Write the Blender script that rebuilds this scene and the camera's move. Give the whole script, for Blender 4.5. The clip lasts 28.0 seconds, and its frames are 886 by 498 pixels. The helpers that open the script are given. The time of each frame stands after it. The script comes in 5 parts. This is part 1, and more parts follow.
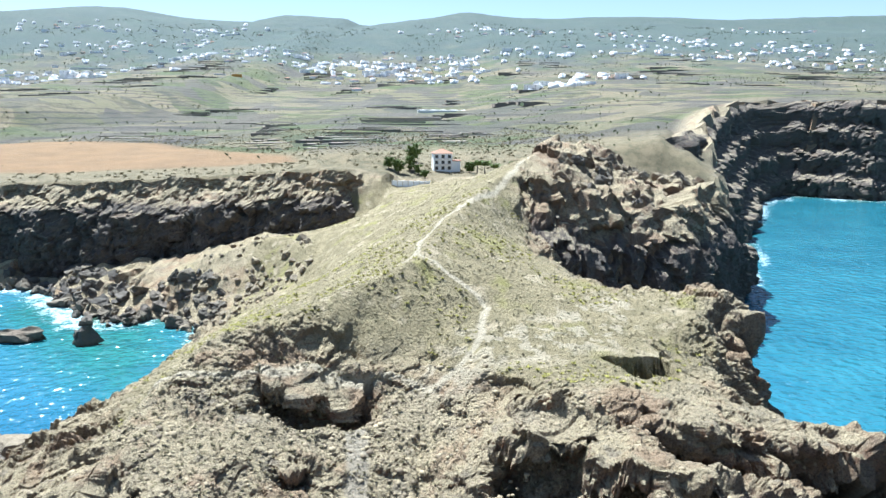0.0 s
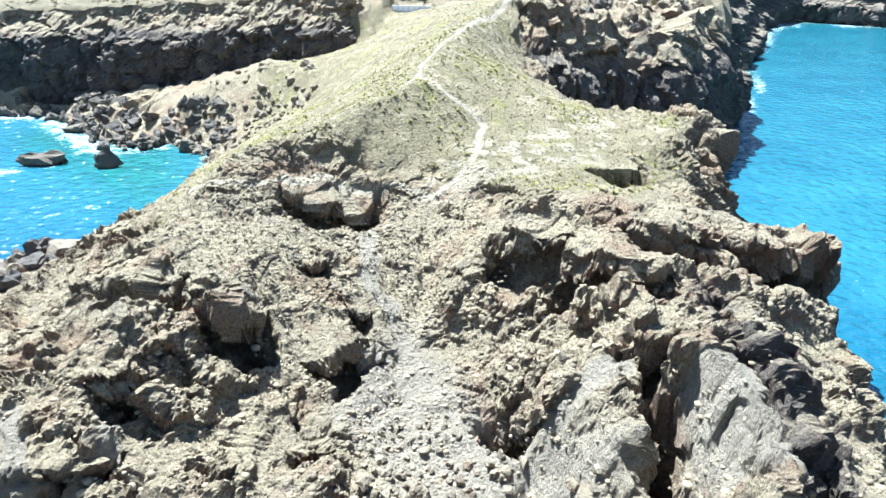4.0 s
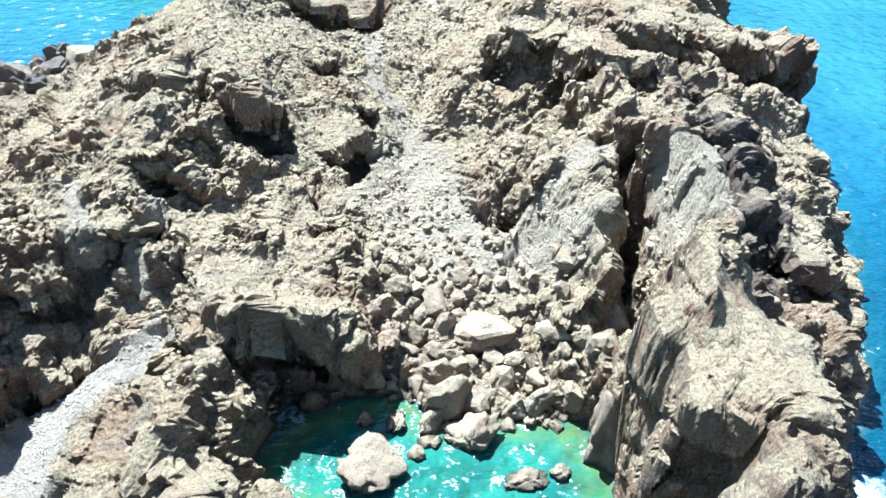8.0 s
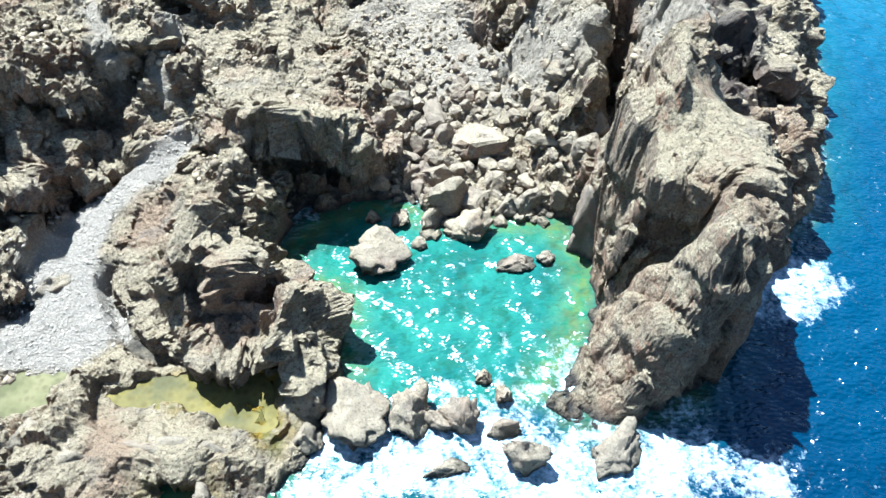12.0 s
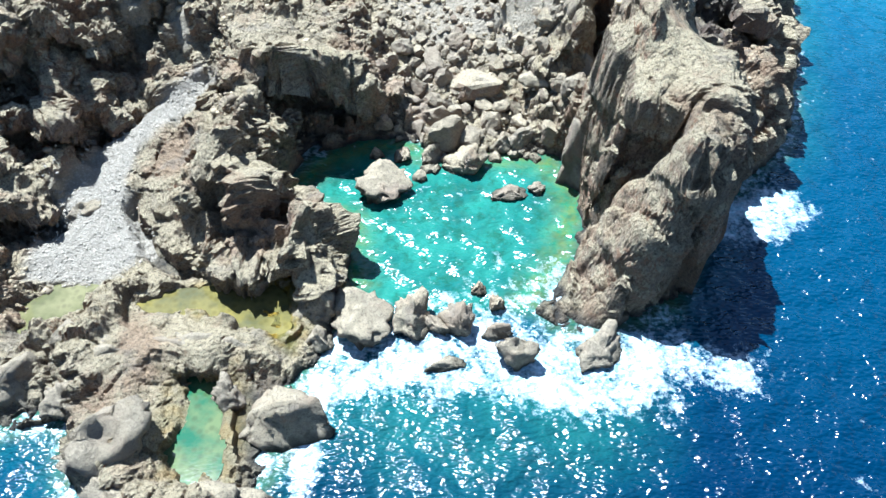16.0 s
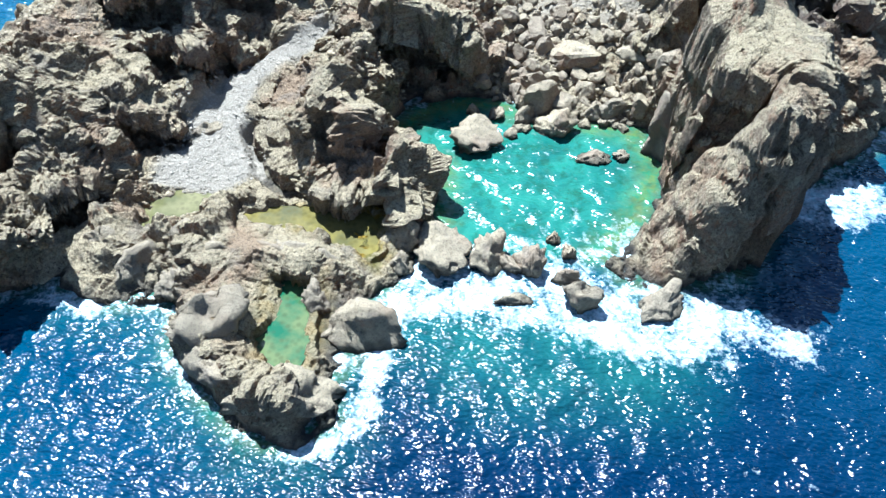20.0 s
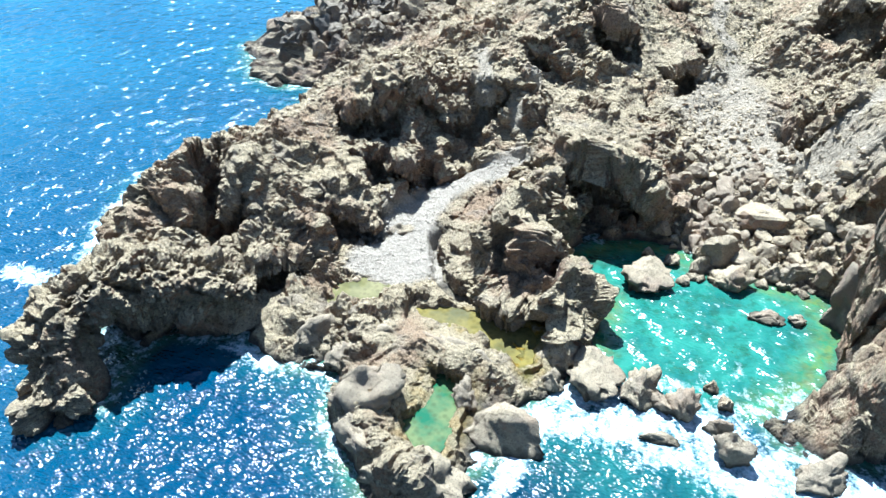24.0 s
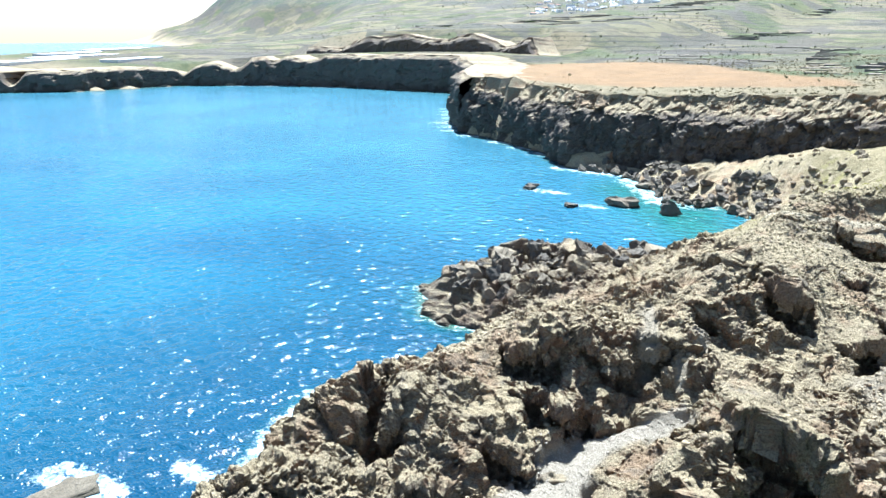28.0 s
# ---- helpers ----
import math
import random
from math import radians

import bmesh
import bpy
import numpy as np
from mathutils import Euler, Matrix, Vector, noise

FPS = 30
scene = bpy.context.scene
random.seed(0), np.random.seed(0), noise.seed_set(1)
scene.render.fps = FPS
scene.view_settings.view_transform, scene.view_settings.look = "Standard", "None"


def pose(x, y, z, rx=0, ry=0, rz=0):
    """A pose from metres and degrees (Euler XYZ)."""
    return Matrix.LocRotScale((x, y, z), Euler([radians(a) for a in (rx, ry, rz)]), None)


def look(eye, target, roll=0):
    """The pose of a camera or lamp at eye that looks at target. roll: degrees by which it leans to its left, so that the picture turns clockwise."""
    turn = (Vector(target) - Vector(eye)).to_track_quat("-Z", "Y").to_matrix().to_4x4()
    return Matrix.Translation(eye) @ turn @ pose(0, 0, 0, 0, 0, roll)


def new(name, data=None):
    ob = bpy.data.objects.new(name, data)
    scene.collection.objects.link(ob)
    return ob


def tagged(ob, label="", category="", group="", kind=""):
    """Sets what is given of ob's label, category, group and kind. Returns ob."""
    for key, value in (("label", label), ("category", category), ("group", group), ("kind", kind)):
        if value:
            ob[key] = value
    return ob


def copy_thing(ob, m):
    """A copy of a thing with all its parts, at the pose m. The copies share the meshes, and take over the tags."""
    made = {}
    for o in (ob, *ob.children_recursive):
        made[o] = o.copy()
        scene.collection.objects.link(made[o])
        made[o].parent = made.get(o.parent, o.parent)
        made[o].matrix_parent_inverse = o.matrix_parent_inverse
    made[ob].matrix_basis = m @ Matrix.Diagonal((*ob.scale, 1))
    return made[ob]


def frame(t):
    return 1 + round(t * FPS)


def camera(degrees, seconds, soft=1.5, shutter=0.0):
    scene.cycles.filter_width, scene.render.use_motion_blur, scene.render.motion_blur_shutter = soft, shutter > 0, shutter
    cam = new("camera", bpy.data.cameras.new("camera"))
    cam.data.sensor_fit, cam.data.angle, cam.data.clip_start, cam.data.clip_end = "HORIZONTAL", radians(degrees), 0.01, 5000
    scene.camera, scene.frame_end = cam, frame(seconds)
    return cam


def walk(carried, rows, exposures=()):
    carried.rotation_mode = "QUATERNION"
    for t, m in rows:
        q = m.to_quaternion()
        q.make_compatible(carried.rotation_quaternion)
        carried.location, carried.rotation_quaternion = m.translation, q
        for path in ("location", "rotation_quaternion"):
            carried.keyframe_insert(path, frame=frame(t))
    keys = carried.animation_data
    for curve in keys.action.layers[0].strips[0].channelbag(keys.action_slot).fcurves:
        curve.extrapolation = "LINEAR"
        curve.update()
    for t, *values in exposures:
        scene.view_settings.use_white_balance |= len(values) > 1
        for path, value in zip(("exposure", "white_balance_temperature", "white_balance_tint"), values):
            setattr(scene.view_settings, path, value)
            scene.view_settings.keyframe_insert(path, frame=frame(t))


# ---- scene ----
cam = camera(61.47, 28.0)

# seconds, eye x y z, yaw to the left, pitch up, roll
PATH = [
    (0, 8.32, -32.26, 78.24, -1.40, -10.43, 0.39),
    (0.5, 8.31, -34.13, 78.36, -1.38, -12.01, 0.36),
    (1, 8.30, -36.04, 78.45, -1.37, -13.61, 0.36),
    (1.5, 8.30, -37.95, 78.59, -1.36, -15.19, 0.37),
    (2, 8.27, -39.90, 78.71, -1.36, -16.82, 0.35),
    (2.5, 8.26, -41.84, 78.83, -1.37, -18.43, 0.34),
    (3, 8.26, -43.72, 78.94, -1.38, -20.04, 0.35),
    (3.5, 8.25, -45.60, 79.03, -1.37, -21.64, 0.32),
    (5.5, 7.90, -53.13, 78.96, -1.48, -27.83, 0.43),
    (6, 7.87, -54.94, 79.06, -1.49, -29.43, 0.40),
    (6.5, 7.82, -56.70, 79.17, -1.49, -31.09, 0.40),
    (7, 7.78, -58.44, 79.29, -1.51, -32.77, 0.39),
    (7.5, 7.71, -60.13, 79.44, -1.55, -34.45, 0.46),
    (8, 7.61, -61.86, 79.54, -1.58, -36.11, 0.47),
    (8.5, 7.52, -63.56, 79.59, -1.64, -37.73, 0.51),
    (9, 7.42, -65.31, 79.64, -1.71, -39.33, 0.53),
    (9.5, 7.32, -67.10, 79.72, -1.78, -40.92, 0.52),
    (10, 7.22, -68.88, 79.79, -1.84, -42.49, 0.57),
    (10.5, 7.14, -70.62, 79.82, -1.89, -43.95, 0.57),
    (11, 7.09, -72.32, 79.84, -1.92, -45.00, 0.52),
    (11.5, 7.06, -73.99, 79.89, -1.92, -45.78, 0.45),
    (12, 7.04, -75.64, 79.96, -1.94, -46.40, 0.44),
    (12.5, 7.05, -77.27, 80.03, -1.93, -46.84, 0.39),
    (14.5, 7.05, -84.31, 79.70, -1.84, -46.86, 0.19),
    (15, 7.04, -85.84, 79.74, -1.83, -46.91, 0.17),
    (15.5, 7.08, -87.34, 79.82, -1.79, -46.97, 0.14),
    (16, 7.18, -88.81, 79.89, -1.69, -47.01, 0.10),
    (16.5, 7.31, -90.25, 79.96, -1.55, -47.07, -0.04),
    (17, 7.44, -91.68, 79.99, -1.28, -47.12, -0.15),
    (17.5, 7.51, -93.10, 80.01, -0.66, -47.14, -0.19),
    (18, 7.54, -94.52, 80.04, 0.42, -47.17, -0.13),
    (18.5, 7.54, -95.89, 80.03, 2.00, -47.17, -0.03),
    (19, 7.59, -97.25, 80.00, 3.64, -47.16, 0.05),
    (19.5, 7.73, -98.63, 79.97, 5.44, -47.15, 0.06),
    (20, 7.93, -100.00, 79.96, 7.56, -47.13, 0.13),
    (20.5, 8.18, -101.30, 79.95, 9.72, -47.11, 0.10),
    (22.5, 9.90, -105.16, 80.24, 18.43, -42.35, -0.99),
    (23, 10.20, -105.91, 80.12, 20.54, -40.23, -0.91),
    (23.5, 10.44, -106.61, 79.98, 22.62, -37.95, -0.84),
    (24, 10.60, -107.28, 79.84, 24.66, -35.63, -0.74),
    (24.5, 10.67, -107.95, 79.74, 26.64, -33.27, -0.69),
    (25, 10.62, -108.58, 79.65, 28.60, -30.94, -0.53),
    (25.5, 10.52, -109.22, 79.53, 30.49, -28.60, -0.40),
    (26, 10.45, -109.83, 79.36, 32.30, -26.17, -0.31),
    (26.5, 10.45, -110.40, 79.21, 33.52, -23.72, -0.11),
    (27, 10.49, -110.90, 79.17, 34.74, -21.22, -0.06),
    (27.5, 10.58, -111.40, 79.26, 35.94, -18.73, 0.07),
    (28, 10.64, -111.90, 79.44, 37.11, -16.24, 0.24),
]


def flown(x, y, z, yaw, pitch, roll):
    return pose(x, y, z, 90 + pitch, 0, yaw) @ pose(0, 0, 0, 0, 0, roll)


EXPOSURES = [(0, 1.72, 5600, 8), (3.5, 2.05, 5400, 8), (9, 2.15, 5320, 8), (12, 1.98, 5300, 8), (20.5, 1.84, 5250, 8), (24, 2.0, 5400, 8), (28, 1.98, 5600, 8)]
walk(cam, [(row[0], flown(*row[1:])) for row in PATH], EXPOSURES)

# ---- light ----
SUN_UP, SUN_LEFT = 63.0, 37.0  # degrees above the sea, and to the left of +y
sky_world = bpy.data.worlds.new("sky")
scene.world = sky_world
sky_world.use_nodes = True
wn = sky_world.node_tree
sky = wn.nodes.new("ShaderNodeTexSky")
sky.sky_type, sky.sun_disc = "NISHITA", False
sky.sun_elevation, sky.sun_rotation = radians(SUN_UP), radians(-SUN_LEFT)
sky.air_density, sky.dust_density = 1.0, 0.5
wn.links.new(sky.outputs[0], wn.nodes["Background"].inputs[0])
wn.nodes["Background"].inputs[1].default_value = 0.05
sun_data = bpy.data.lights.new("sun", "SUN")
sun_data.energy, sun_data.angle, sun_data.color = 5.0, radians(0.53), (1.0, 0.98, 0.94)
toward_sun = Vector((-math.sin(radians(SUN_LEFT)) * math.cos(radians(SUN_UP)), math.cos(radians(SUN_LEFT)) * math.cos(radians(SUN_UP)), math.sin(radians(SUN_UP))))
sun_lamp = new("sun", sun_data)
sun_lamp.matrix_world = look(toward_sun * 500, (0, 0, 0))


# ---- noise on arrays ----
def mixed(ix, iy, iz, seed):
    h = (ix * 374761393 + iy * 668265263 + iz * 2147483647 + seed * 1274126177) & 0xFFFFFFFF
    h = ((h ^ (h >> 13)) * 1274126177) & 0xFFFFFFFF
    return ((h ^ (h >> 16)) & 0xFFFF) / 65535.0 * 2.0 - 1.0


def vnoise(x, y, z=0.0, seed=0):
    """Smooth value noise, -1 to 1."""
    x, y, z = np.broadcast_arrays(np.asarray(x, float), np.asarray(y, float), np.asarray(z, float))
    ix, iy, iz = (np.floor(v).astype(np.int64) for v in (x, y, z))
    fx, fy, fz = x - ix, y - iy, z - iz
    fx, fy, fz = (f * f * f * (f * (f * 6 - 15) + 10) for f in (fx, fy, fz))
    out = 0.0
    for dz in (0, 1):
        wz = fz if dz else 1 - fz
        for dy in (0, 1):
            wy = fy if dy else 1 - fy
            a, b = mixed(ix, iy + dy, iz + dz, seed), mixed(ix + 1, iy + dy, iz + dz, seed)
            out = out + wz * wy * (a + (b - a) * fx)
    return out


def fbm(x, y, z=0.0, octaves=4, gain=0.5, seed=0):
    total, amp, out = 0.0, 1.0, 0.0
    for n in range(octaves):
        out = out + amp * vnoise(x * 2.03**n + 17.3 * n, y * 2.03**n - 9.1 * n, z * 2.03**n, seed + n)
        total, amp = total + amp, amp * gain
    return out / total


def ridged(x, y, z=0.0, octaves=4, gain=0.5, seed=0):
    total, amp, out = 0.0, 1.0, 0.0
    for n in range(octaves):
        out = out + amp * (1 - 2 * np.abs(vnoise(x * 2.1**n + 31.7 * n, y * 2.1**n + 3.3 * n, z * 2.1**n, seed + n)))
        total, amp = total + amp, amp * gain
    return out / total


def lumps(x, y, z, seed=0):
    """Distance to the nearest of scattered points, about 0 to 1: rounded blocks with creases between."""
    ix, iy, iz = (np.floor(v).astype(np.int64) for v in (x, y, z))
    best = np.full(x.shape, 9.0)
    for dx in (-1, 0, 1):
        for dy in (-1, 0, 1):
            for dz in (-1, 0, 1):
                a, b, c = ix + dx, iy + dy, iz + dz
                d = (a + 0.5 + 0.45 * mixed(a, b, c, seed) - x) ** 2
                d += (b + 0.5 + 0.45 * mixed(a, b, c, seed + 1) - y) ** 2
                d += (c + 0.5 + 0.45 * mixed(a, b, c, seed + 2) - z) ** 2
                np.minimum(best, d, out=best)
    return np.sqrt(best)


def blocks(x, y, z, seed=0, tilt=1.2):
    """Broken blocks: a random height and slant for each cell of scattered points, and how near its edge lies."""
    ix, iy, iz = (np.floor(v).astype(np.int64) for v in (x, y, z))
    best, second = np.full(x.shape, 9.0), np.full(x.shape, 9.0)
    high = np.zeros(x.shape)
    for dx in (-1, 0, 1):
        for dy in (-1, 0, 1):
            for dz in (-1, 0, 1):
                a, b, c = ix + dx, iy + dy, iz + dz
                r1, r2, r3 = mixed(a, b, c, seed), mixed(a, b, c, seed + 1), mixed(a, b, c, seed + 2)
                ex, ey, ez = x - (a + 0.5 + 0.45 * r1), y - (b + 0.5 + 0.45 * r2), z - (c + 0.5 + 0.45 * r3)
                d = ex * ex + ey * ey + ez * ez
                near = d < best
                second = np.where(near, best, np.minimum(second, d))
                high = np.where(near, mixed(a, b, c, seed + 3) + tilt * (r2 * ex + r3 * ey), high)
                best = np.where(near, d, best)
    return high, np.sqrt(second) - np.sqrt(best)


def ease(v, a, b):
    t = np.clip((v - a) / (b - a), 0, 1)
    return t * t * (3 - 2 * t)


# ---- the plan of the coast, in metres ----
LEFT_BAY = [(-4850, 2900), (-3500, 2250), (-3200, 2400), (-2500, 1560), (-2000, 1190), (-1950, 900), (-1750, 640), (-1580, 440), (-1300, 320), (-1056, 331), (-1008, 397), (-1000, 560), (-900, 650), (-792, 693), (-601, 715), (-474, 564), (-400, 440), (-348, 389), (-295, 367), (-235, 329)]
COVE = [(-202, 294), (-162, 296), (-112, 236), (-92, 244), (-76, 234), (-69, 196), (-67, 146), (-81, 128), (-100, 108), (-128, 92), (-133, 66), (-117, 47), (-106, 44), (-97, 48)]
LEFT_WALL = [(-92, 30), (-96, 8), (-103, -9), (-95, -26), (-87, -40), (-78, -53), (-69, -63), (-65, -60), (-67, -52), (-67, -45.5), (-60, -42), (-54, -40)]
APRON = [(-46, -43), (-37, -41), (-34, -50), (-27, -56), (-21, -60), (-14, -60), (-11, -56), (-14, -52), (-10, -46), (-8, -40), (-10, -36), (-5, -31)]
POOL = [(-5, -20), (-6, -9), (-15, -6), (-15, 1), (-10, 8), (-4, 11), (2, 12), (7, 9), (18, 8), (29, 6), (31.5, -3), (30.5, -10), (27, -19), (22, -26)]
RIGHT_WALL = [(25, -30), (30, -29.5), (40, -27), (44, -20), (51, -8), (56, -3), (66, 6), (70, 12), (78, 35), (84, 52), (89, 78), (89, 88), (83, 98), (82, 118), (90, 145), (100, 168), (107, 205), (120, 240), (136, 274), (149, 285)]
RIGHT_BAY = [(195, 390), (243, 493), (309, 629), (360, 684), (423, 640), (700, 610), (1500, 640), (3000, 400), (4800, 300)]
COAST = LEFT_BAY + COVE + LEFT_WALL + APRON + POOL + RIGHT_WALL + RIGHT_BAY

# crests, ledges, gullies and feet, each a line of x, y, z
FORMS = {
    "wall_inner": [(32.5, 1, 27), (33, -5, 26.5), (34.5, -12, 25.5)],
    "wall_crest": [(37, 0, 31), (41, -5, 30), (42.5, -12, 28), (40.5, -18, 27.5), (38, -22.5, 27.5)],
    "wall_rim": [(47, -5, 27), (46, -11.5, 26.3), (43.8, -18, 26), (41, -23.6, 25.5)],
    "slab_high": [(35, -18, 19), (36, -23, 17), (34, -25.5, 13)],
    "slab_low": [(31, -17, 10.5), (29.5, -22, 6.5), (27, -26, 3)],
    "slab_edge": [(35, -26.5, 11), (31, -27.5, 6)],
    "wall_gap": [(50.5, -1, 13), (53, 8, 15), (52, 20, 19)],
    "wall_outer": [(57, 3, 15), (60, 8, 16.5), (62, 16, 17.5), (66, 29, 17.5), (74, 48, 15), (83, 78, 13)],
    "ramp": [(36, -3, 33), (40, 8, 34), (42, 18, 34), (42, 32, 31), (38, 37, 30), (36, 56, 32)],
    "rim": [(66, 75, 27), (76, 72, 25), (84, 79, 24)],
    "slate": [(47, 55, 30), (50, 40, 26), (56, 21, 24)],
    "gully": [(35, 10, 5), (36.5, 16, 6), (37, 23, 7), (37.5, 31, 10)],
    "crag_east": [(20, 43, 9), (26, 42, 20), (31, 40, 27)],
    "ledge": [(17, 75, 28), (24.5, 70, 33), (32, 65, 33), (38, 60, 34), (45, 60, 34)],
    "ledge_foot": [(15, 62, 18), (24, 57, 19), (31, 51, 21), (37, 48, 25)],
    "basin": [(2, 13, 0.6), (15, 20, 3.5), (9, 30, 7), (3, 48, 10), (6, 65, 17), (8, 82, 26), (7, 95, 34)],
    "basin_east": [(24, 9, 1), (24, 20, 4), (22, 32, 7)],
    "basin_west": [(-10, 38, 12), (-12, 52, 20), (-8, 70, 25), (-5, 88, 30), (-3, 95, 34)],
    "caps": [(-22, 54, 30), (-31, 56, 31), (-34, 44, 32), (-41, 30, 25)],
    "caps_foot": [(-20, 46, 20), (-26, 36, 20), (-30, 24, 19)],
    "pool_cliff": [(-2, 13, 9), (-6, 13, 17), (-11, 12.5, 20), (-16, 11, 19), (-21, 15, 19.5), (-30, 23.5, 19.5), (-40, 27.5, 24)],
    "west_crest": [(-31, 58, 32), (-34, 72, 35), (-26, 92, 40), (0, 110, 46), (8, 118, 49)],
    "west_fall": [(-41, 30, 25), (-60, 32, 19), (-74, 20, 17), (-74, 2, 16), (-78, -24, 20), (-77.5, -38, 14.5), (-75, -44, 12)],
    "arch_leg": [(-76, -55, 9), (-69, -61, 6)],
    "arch_channel": [(-62, -54, -1.5), (-72, -51, -1.5), (-92, -46, -1.5)],
    "west_crags": [(-43, 24, 20), (-48, 11, 18), (-54, -6, 14.5), (-58, -18, 14), (-57, -29, 10)],
    "slit": [(-71, -23, 6), (-68.5, -29, 3.5), (-63, -37, 1.5)],
    "slit_left": [(-75, -22, 21), (-73, -30, 18.5), (-69, -38, 13.5), (-63, -41, 9)],
    "slit_right": [(-66.5, -19, 22), (-64, -26, 18), (-60, -30, 11)],
    "west_foot": [(-40, 12, 8), (-46, -6, 5), (-50, -22, 3), (-56, -33, 3.5)],
    "gravel": [(-28, 14, 10.5), (-35, 6, 7.8), (-42, -3, 5.4), (-41, -13, 3.4), (-40, -21, 2.0)],
    "mid_crags": [(-17, 3, 11), (-21, 4, 12.5), (-20, -12, 17.5), (-14, -14, 14), (-6, -20, 9.5)],
    "mid_foot": [(-28, 10, 8.5), (-34, -5, 4.5), (-30, -17, 3), (-18, -20, 2.5), (-9, -25, 2)],
    "shelf": [(-50, -27, 2), (-44, -25, 1.2), (-38, -24, 1.3), (-32, -24, 1.6), (-25, -24.5, 1.2), (-14, -26, 1.0)],
    "blocks": [(-48, -35, 4), (-36, -34, 5), (-27, -36, 6), (-14, -34, 4)],
    "blocks_front": [(-31, -46, 7.5), (-24, -53, 5), (-17, -57, 5)],
    "green_pool": [(-22, -38, 0.2), (-19.5, -40, 0.2), (-20.5, -44, 0.2), (-18.5, -49, 0.2), (-21.5, -48, 0.2)],
    "summit": [(7.2, 122, 48), (14, 150, 52), (28, 195, 57), (44, 228, 63), (58, 256, 68), (78, 262, 64)],
    "path_side": [(21, 113.7, 39.5), (18.9, 99, 38), (25, 88, 35.5), (45, 77, 34.5), (66, 82, 29), (82, 82, 25)],
    "cape": [(52, 118, 38), (60, 108, 37), (73, 126, 38.5), (76, 121, 35)],
    "cape_edge": [(38, 150, 43), (44, 140, 40.5), (52, 131, 39), (60, 129, 39), (71, 131, 38.5)],
    "cape_back": [(46, 156, 32), (54, 146, 27), (62, 142, 22), (74, 143, 14)],
    "notch": [(52, 166, 22), (64, 172, 12), (80, 172, 5), (90, 172, 1)],
    "notch_foot": [(49, 184, 28), (62, 188, 17), (78, 191, 8), (94, 199, 3), (104, 212, 2)],
    "cliff_brow": [(46, 189, 46), (62, 193, 42), (78, 196, 40), (94, 205, 39), (106, 221, 38)],
    "cliff_back": [(60, 222, 53), (82, 232, 52), (104, 252, 51), (122, 274, 52)],
    "east_face": [(117, 240, 30), (132, 266, 34), (140, 280, 34)],
    "west_edge": [(-40, 74, 28), (-46, 100, 25), (-52, 130, 21), (-56, 160, 15), (-54, 200, 12)],
    "west_slope": [(-20, 120, 36), (-24, 160, 32.5), (-25, 200, 26.5), (-22, 230, 31)],
    "chasm_crag": [(34, 40, 27), (32, 33, 26), (30.8, 25, 23), (30.4, 17, 17)],
    "neck": [(-7, 288, 43.5), (10, 260, 46), (14, 232, 48.5)],
    "mound_dip": [(-30, 212, 20), (-46, 232, 15), (-62, 240, 10)],
    "cove_top": [(-10, 342, 57), (-75, 350, 58), (-130, 354, 53), (-180, 356, 46)],
    "west_knolls": [(-62, 8, 24), (-53, 11, 25), (-46, 14, 24)],
    "villa_yard": [(-4, 302, 46), (14, 318, 48), (34, 340, 50)],
    "platform": [(-84, 62, 9), (-100, 66, 12), (-118, 72, 10)],
    "platform_crest": [(-84, 84, 14), (-96, 82, 17), (-112, 84, 13)],
    "mound": [(-34, 246, 28.5), (-53, 260, 29.5), (-76, 267, 22), (-100, 262, 8)],
    "cove_back": [(-60, 290, 26), (-100, 292, 14), (-150, 302, 6)],
    "cove_cliff": [(-9, 300, 49), (-24, 312, 52), (-55, 318, 51), (-90, 322, 48), (-130, 326, 45), (-170, 330, 42), (-215, 338, 40), (-250, 358, 38)],
    "cove_foot": [(-14, 288, 34), (-30, 293, 28), (-55, 300, 21), (-75, 306, 13), (-120, 312, 6), (-170, 318, 2)],
}
RISE = [(0, 0), (120, 3), (300, 9), (550, 19), (950, 46), (1400, 92), (2200, 190), (3200, 385), (4300, 600), (6000, 640)]


def inside(x, y, ring):
    hit = np.zeros(np.shape(x), bool)
    for (x1, y1), (x2, y2) in zip(ring, ring[1:] + ring[:1]):
        if y1 != y2:
            hit ^= ((y1 > y) != (y2 > y)) & (x < (x2 - x1) * (y - y1) / (y2 - y1) + x1)
    return hit


def away(x, y, line):
    """Distance to an open line of points."""
    best = np.full(np.shape(x), 1e9)
    for (x1, y1), (x2, y2) in zip(line, line[1:]):
        dx, dy = x2 - x1, y2 - y1
        t = np.clip(((x - x1) * dx + (y - y1) * dy) / (dx * dx + dy * dy), 0, 1)
        best = np.minimum(best, (x - x1 - t * dx) ** 2 + (y - y1 - t * dy) ** 2)
    return np.sqrt(best)


LAND = COAST + [(4800, 6500), (-4800, 6500)]


def from_shore(x, y):
    """Distance to the shore: above nought on land, below it at sea."""
    return np.where(inside(x, y, LAND), 1, -1) * away(x, y, COAST)


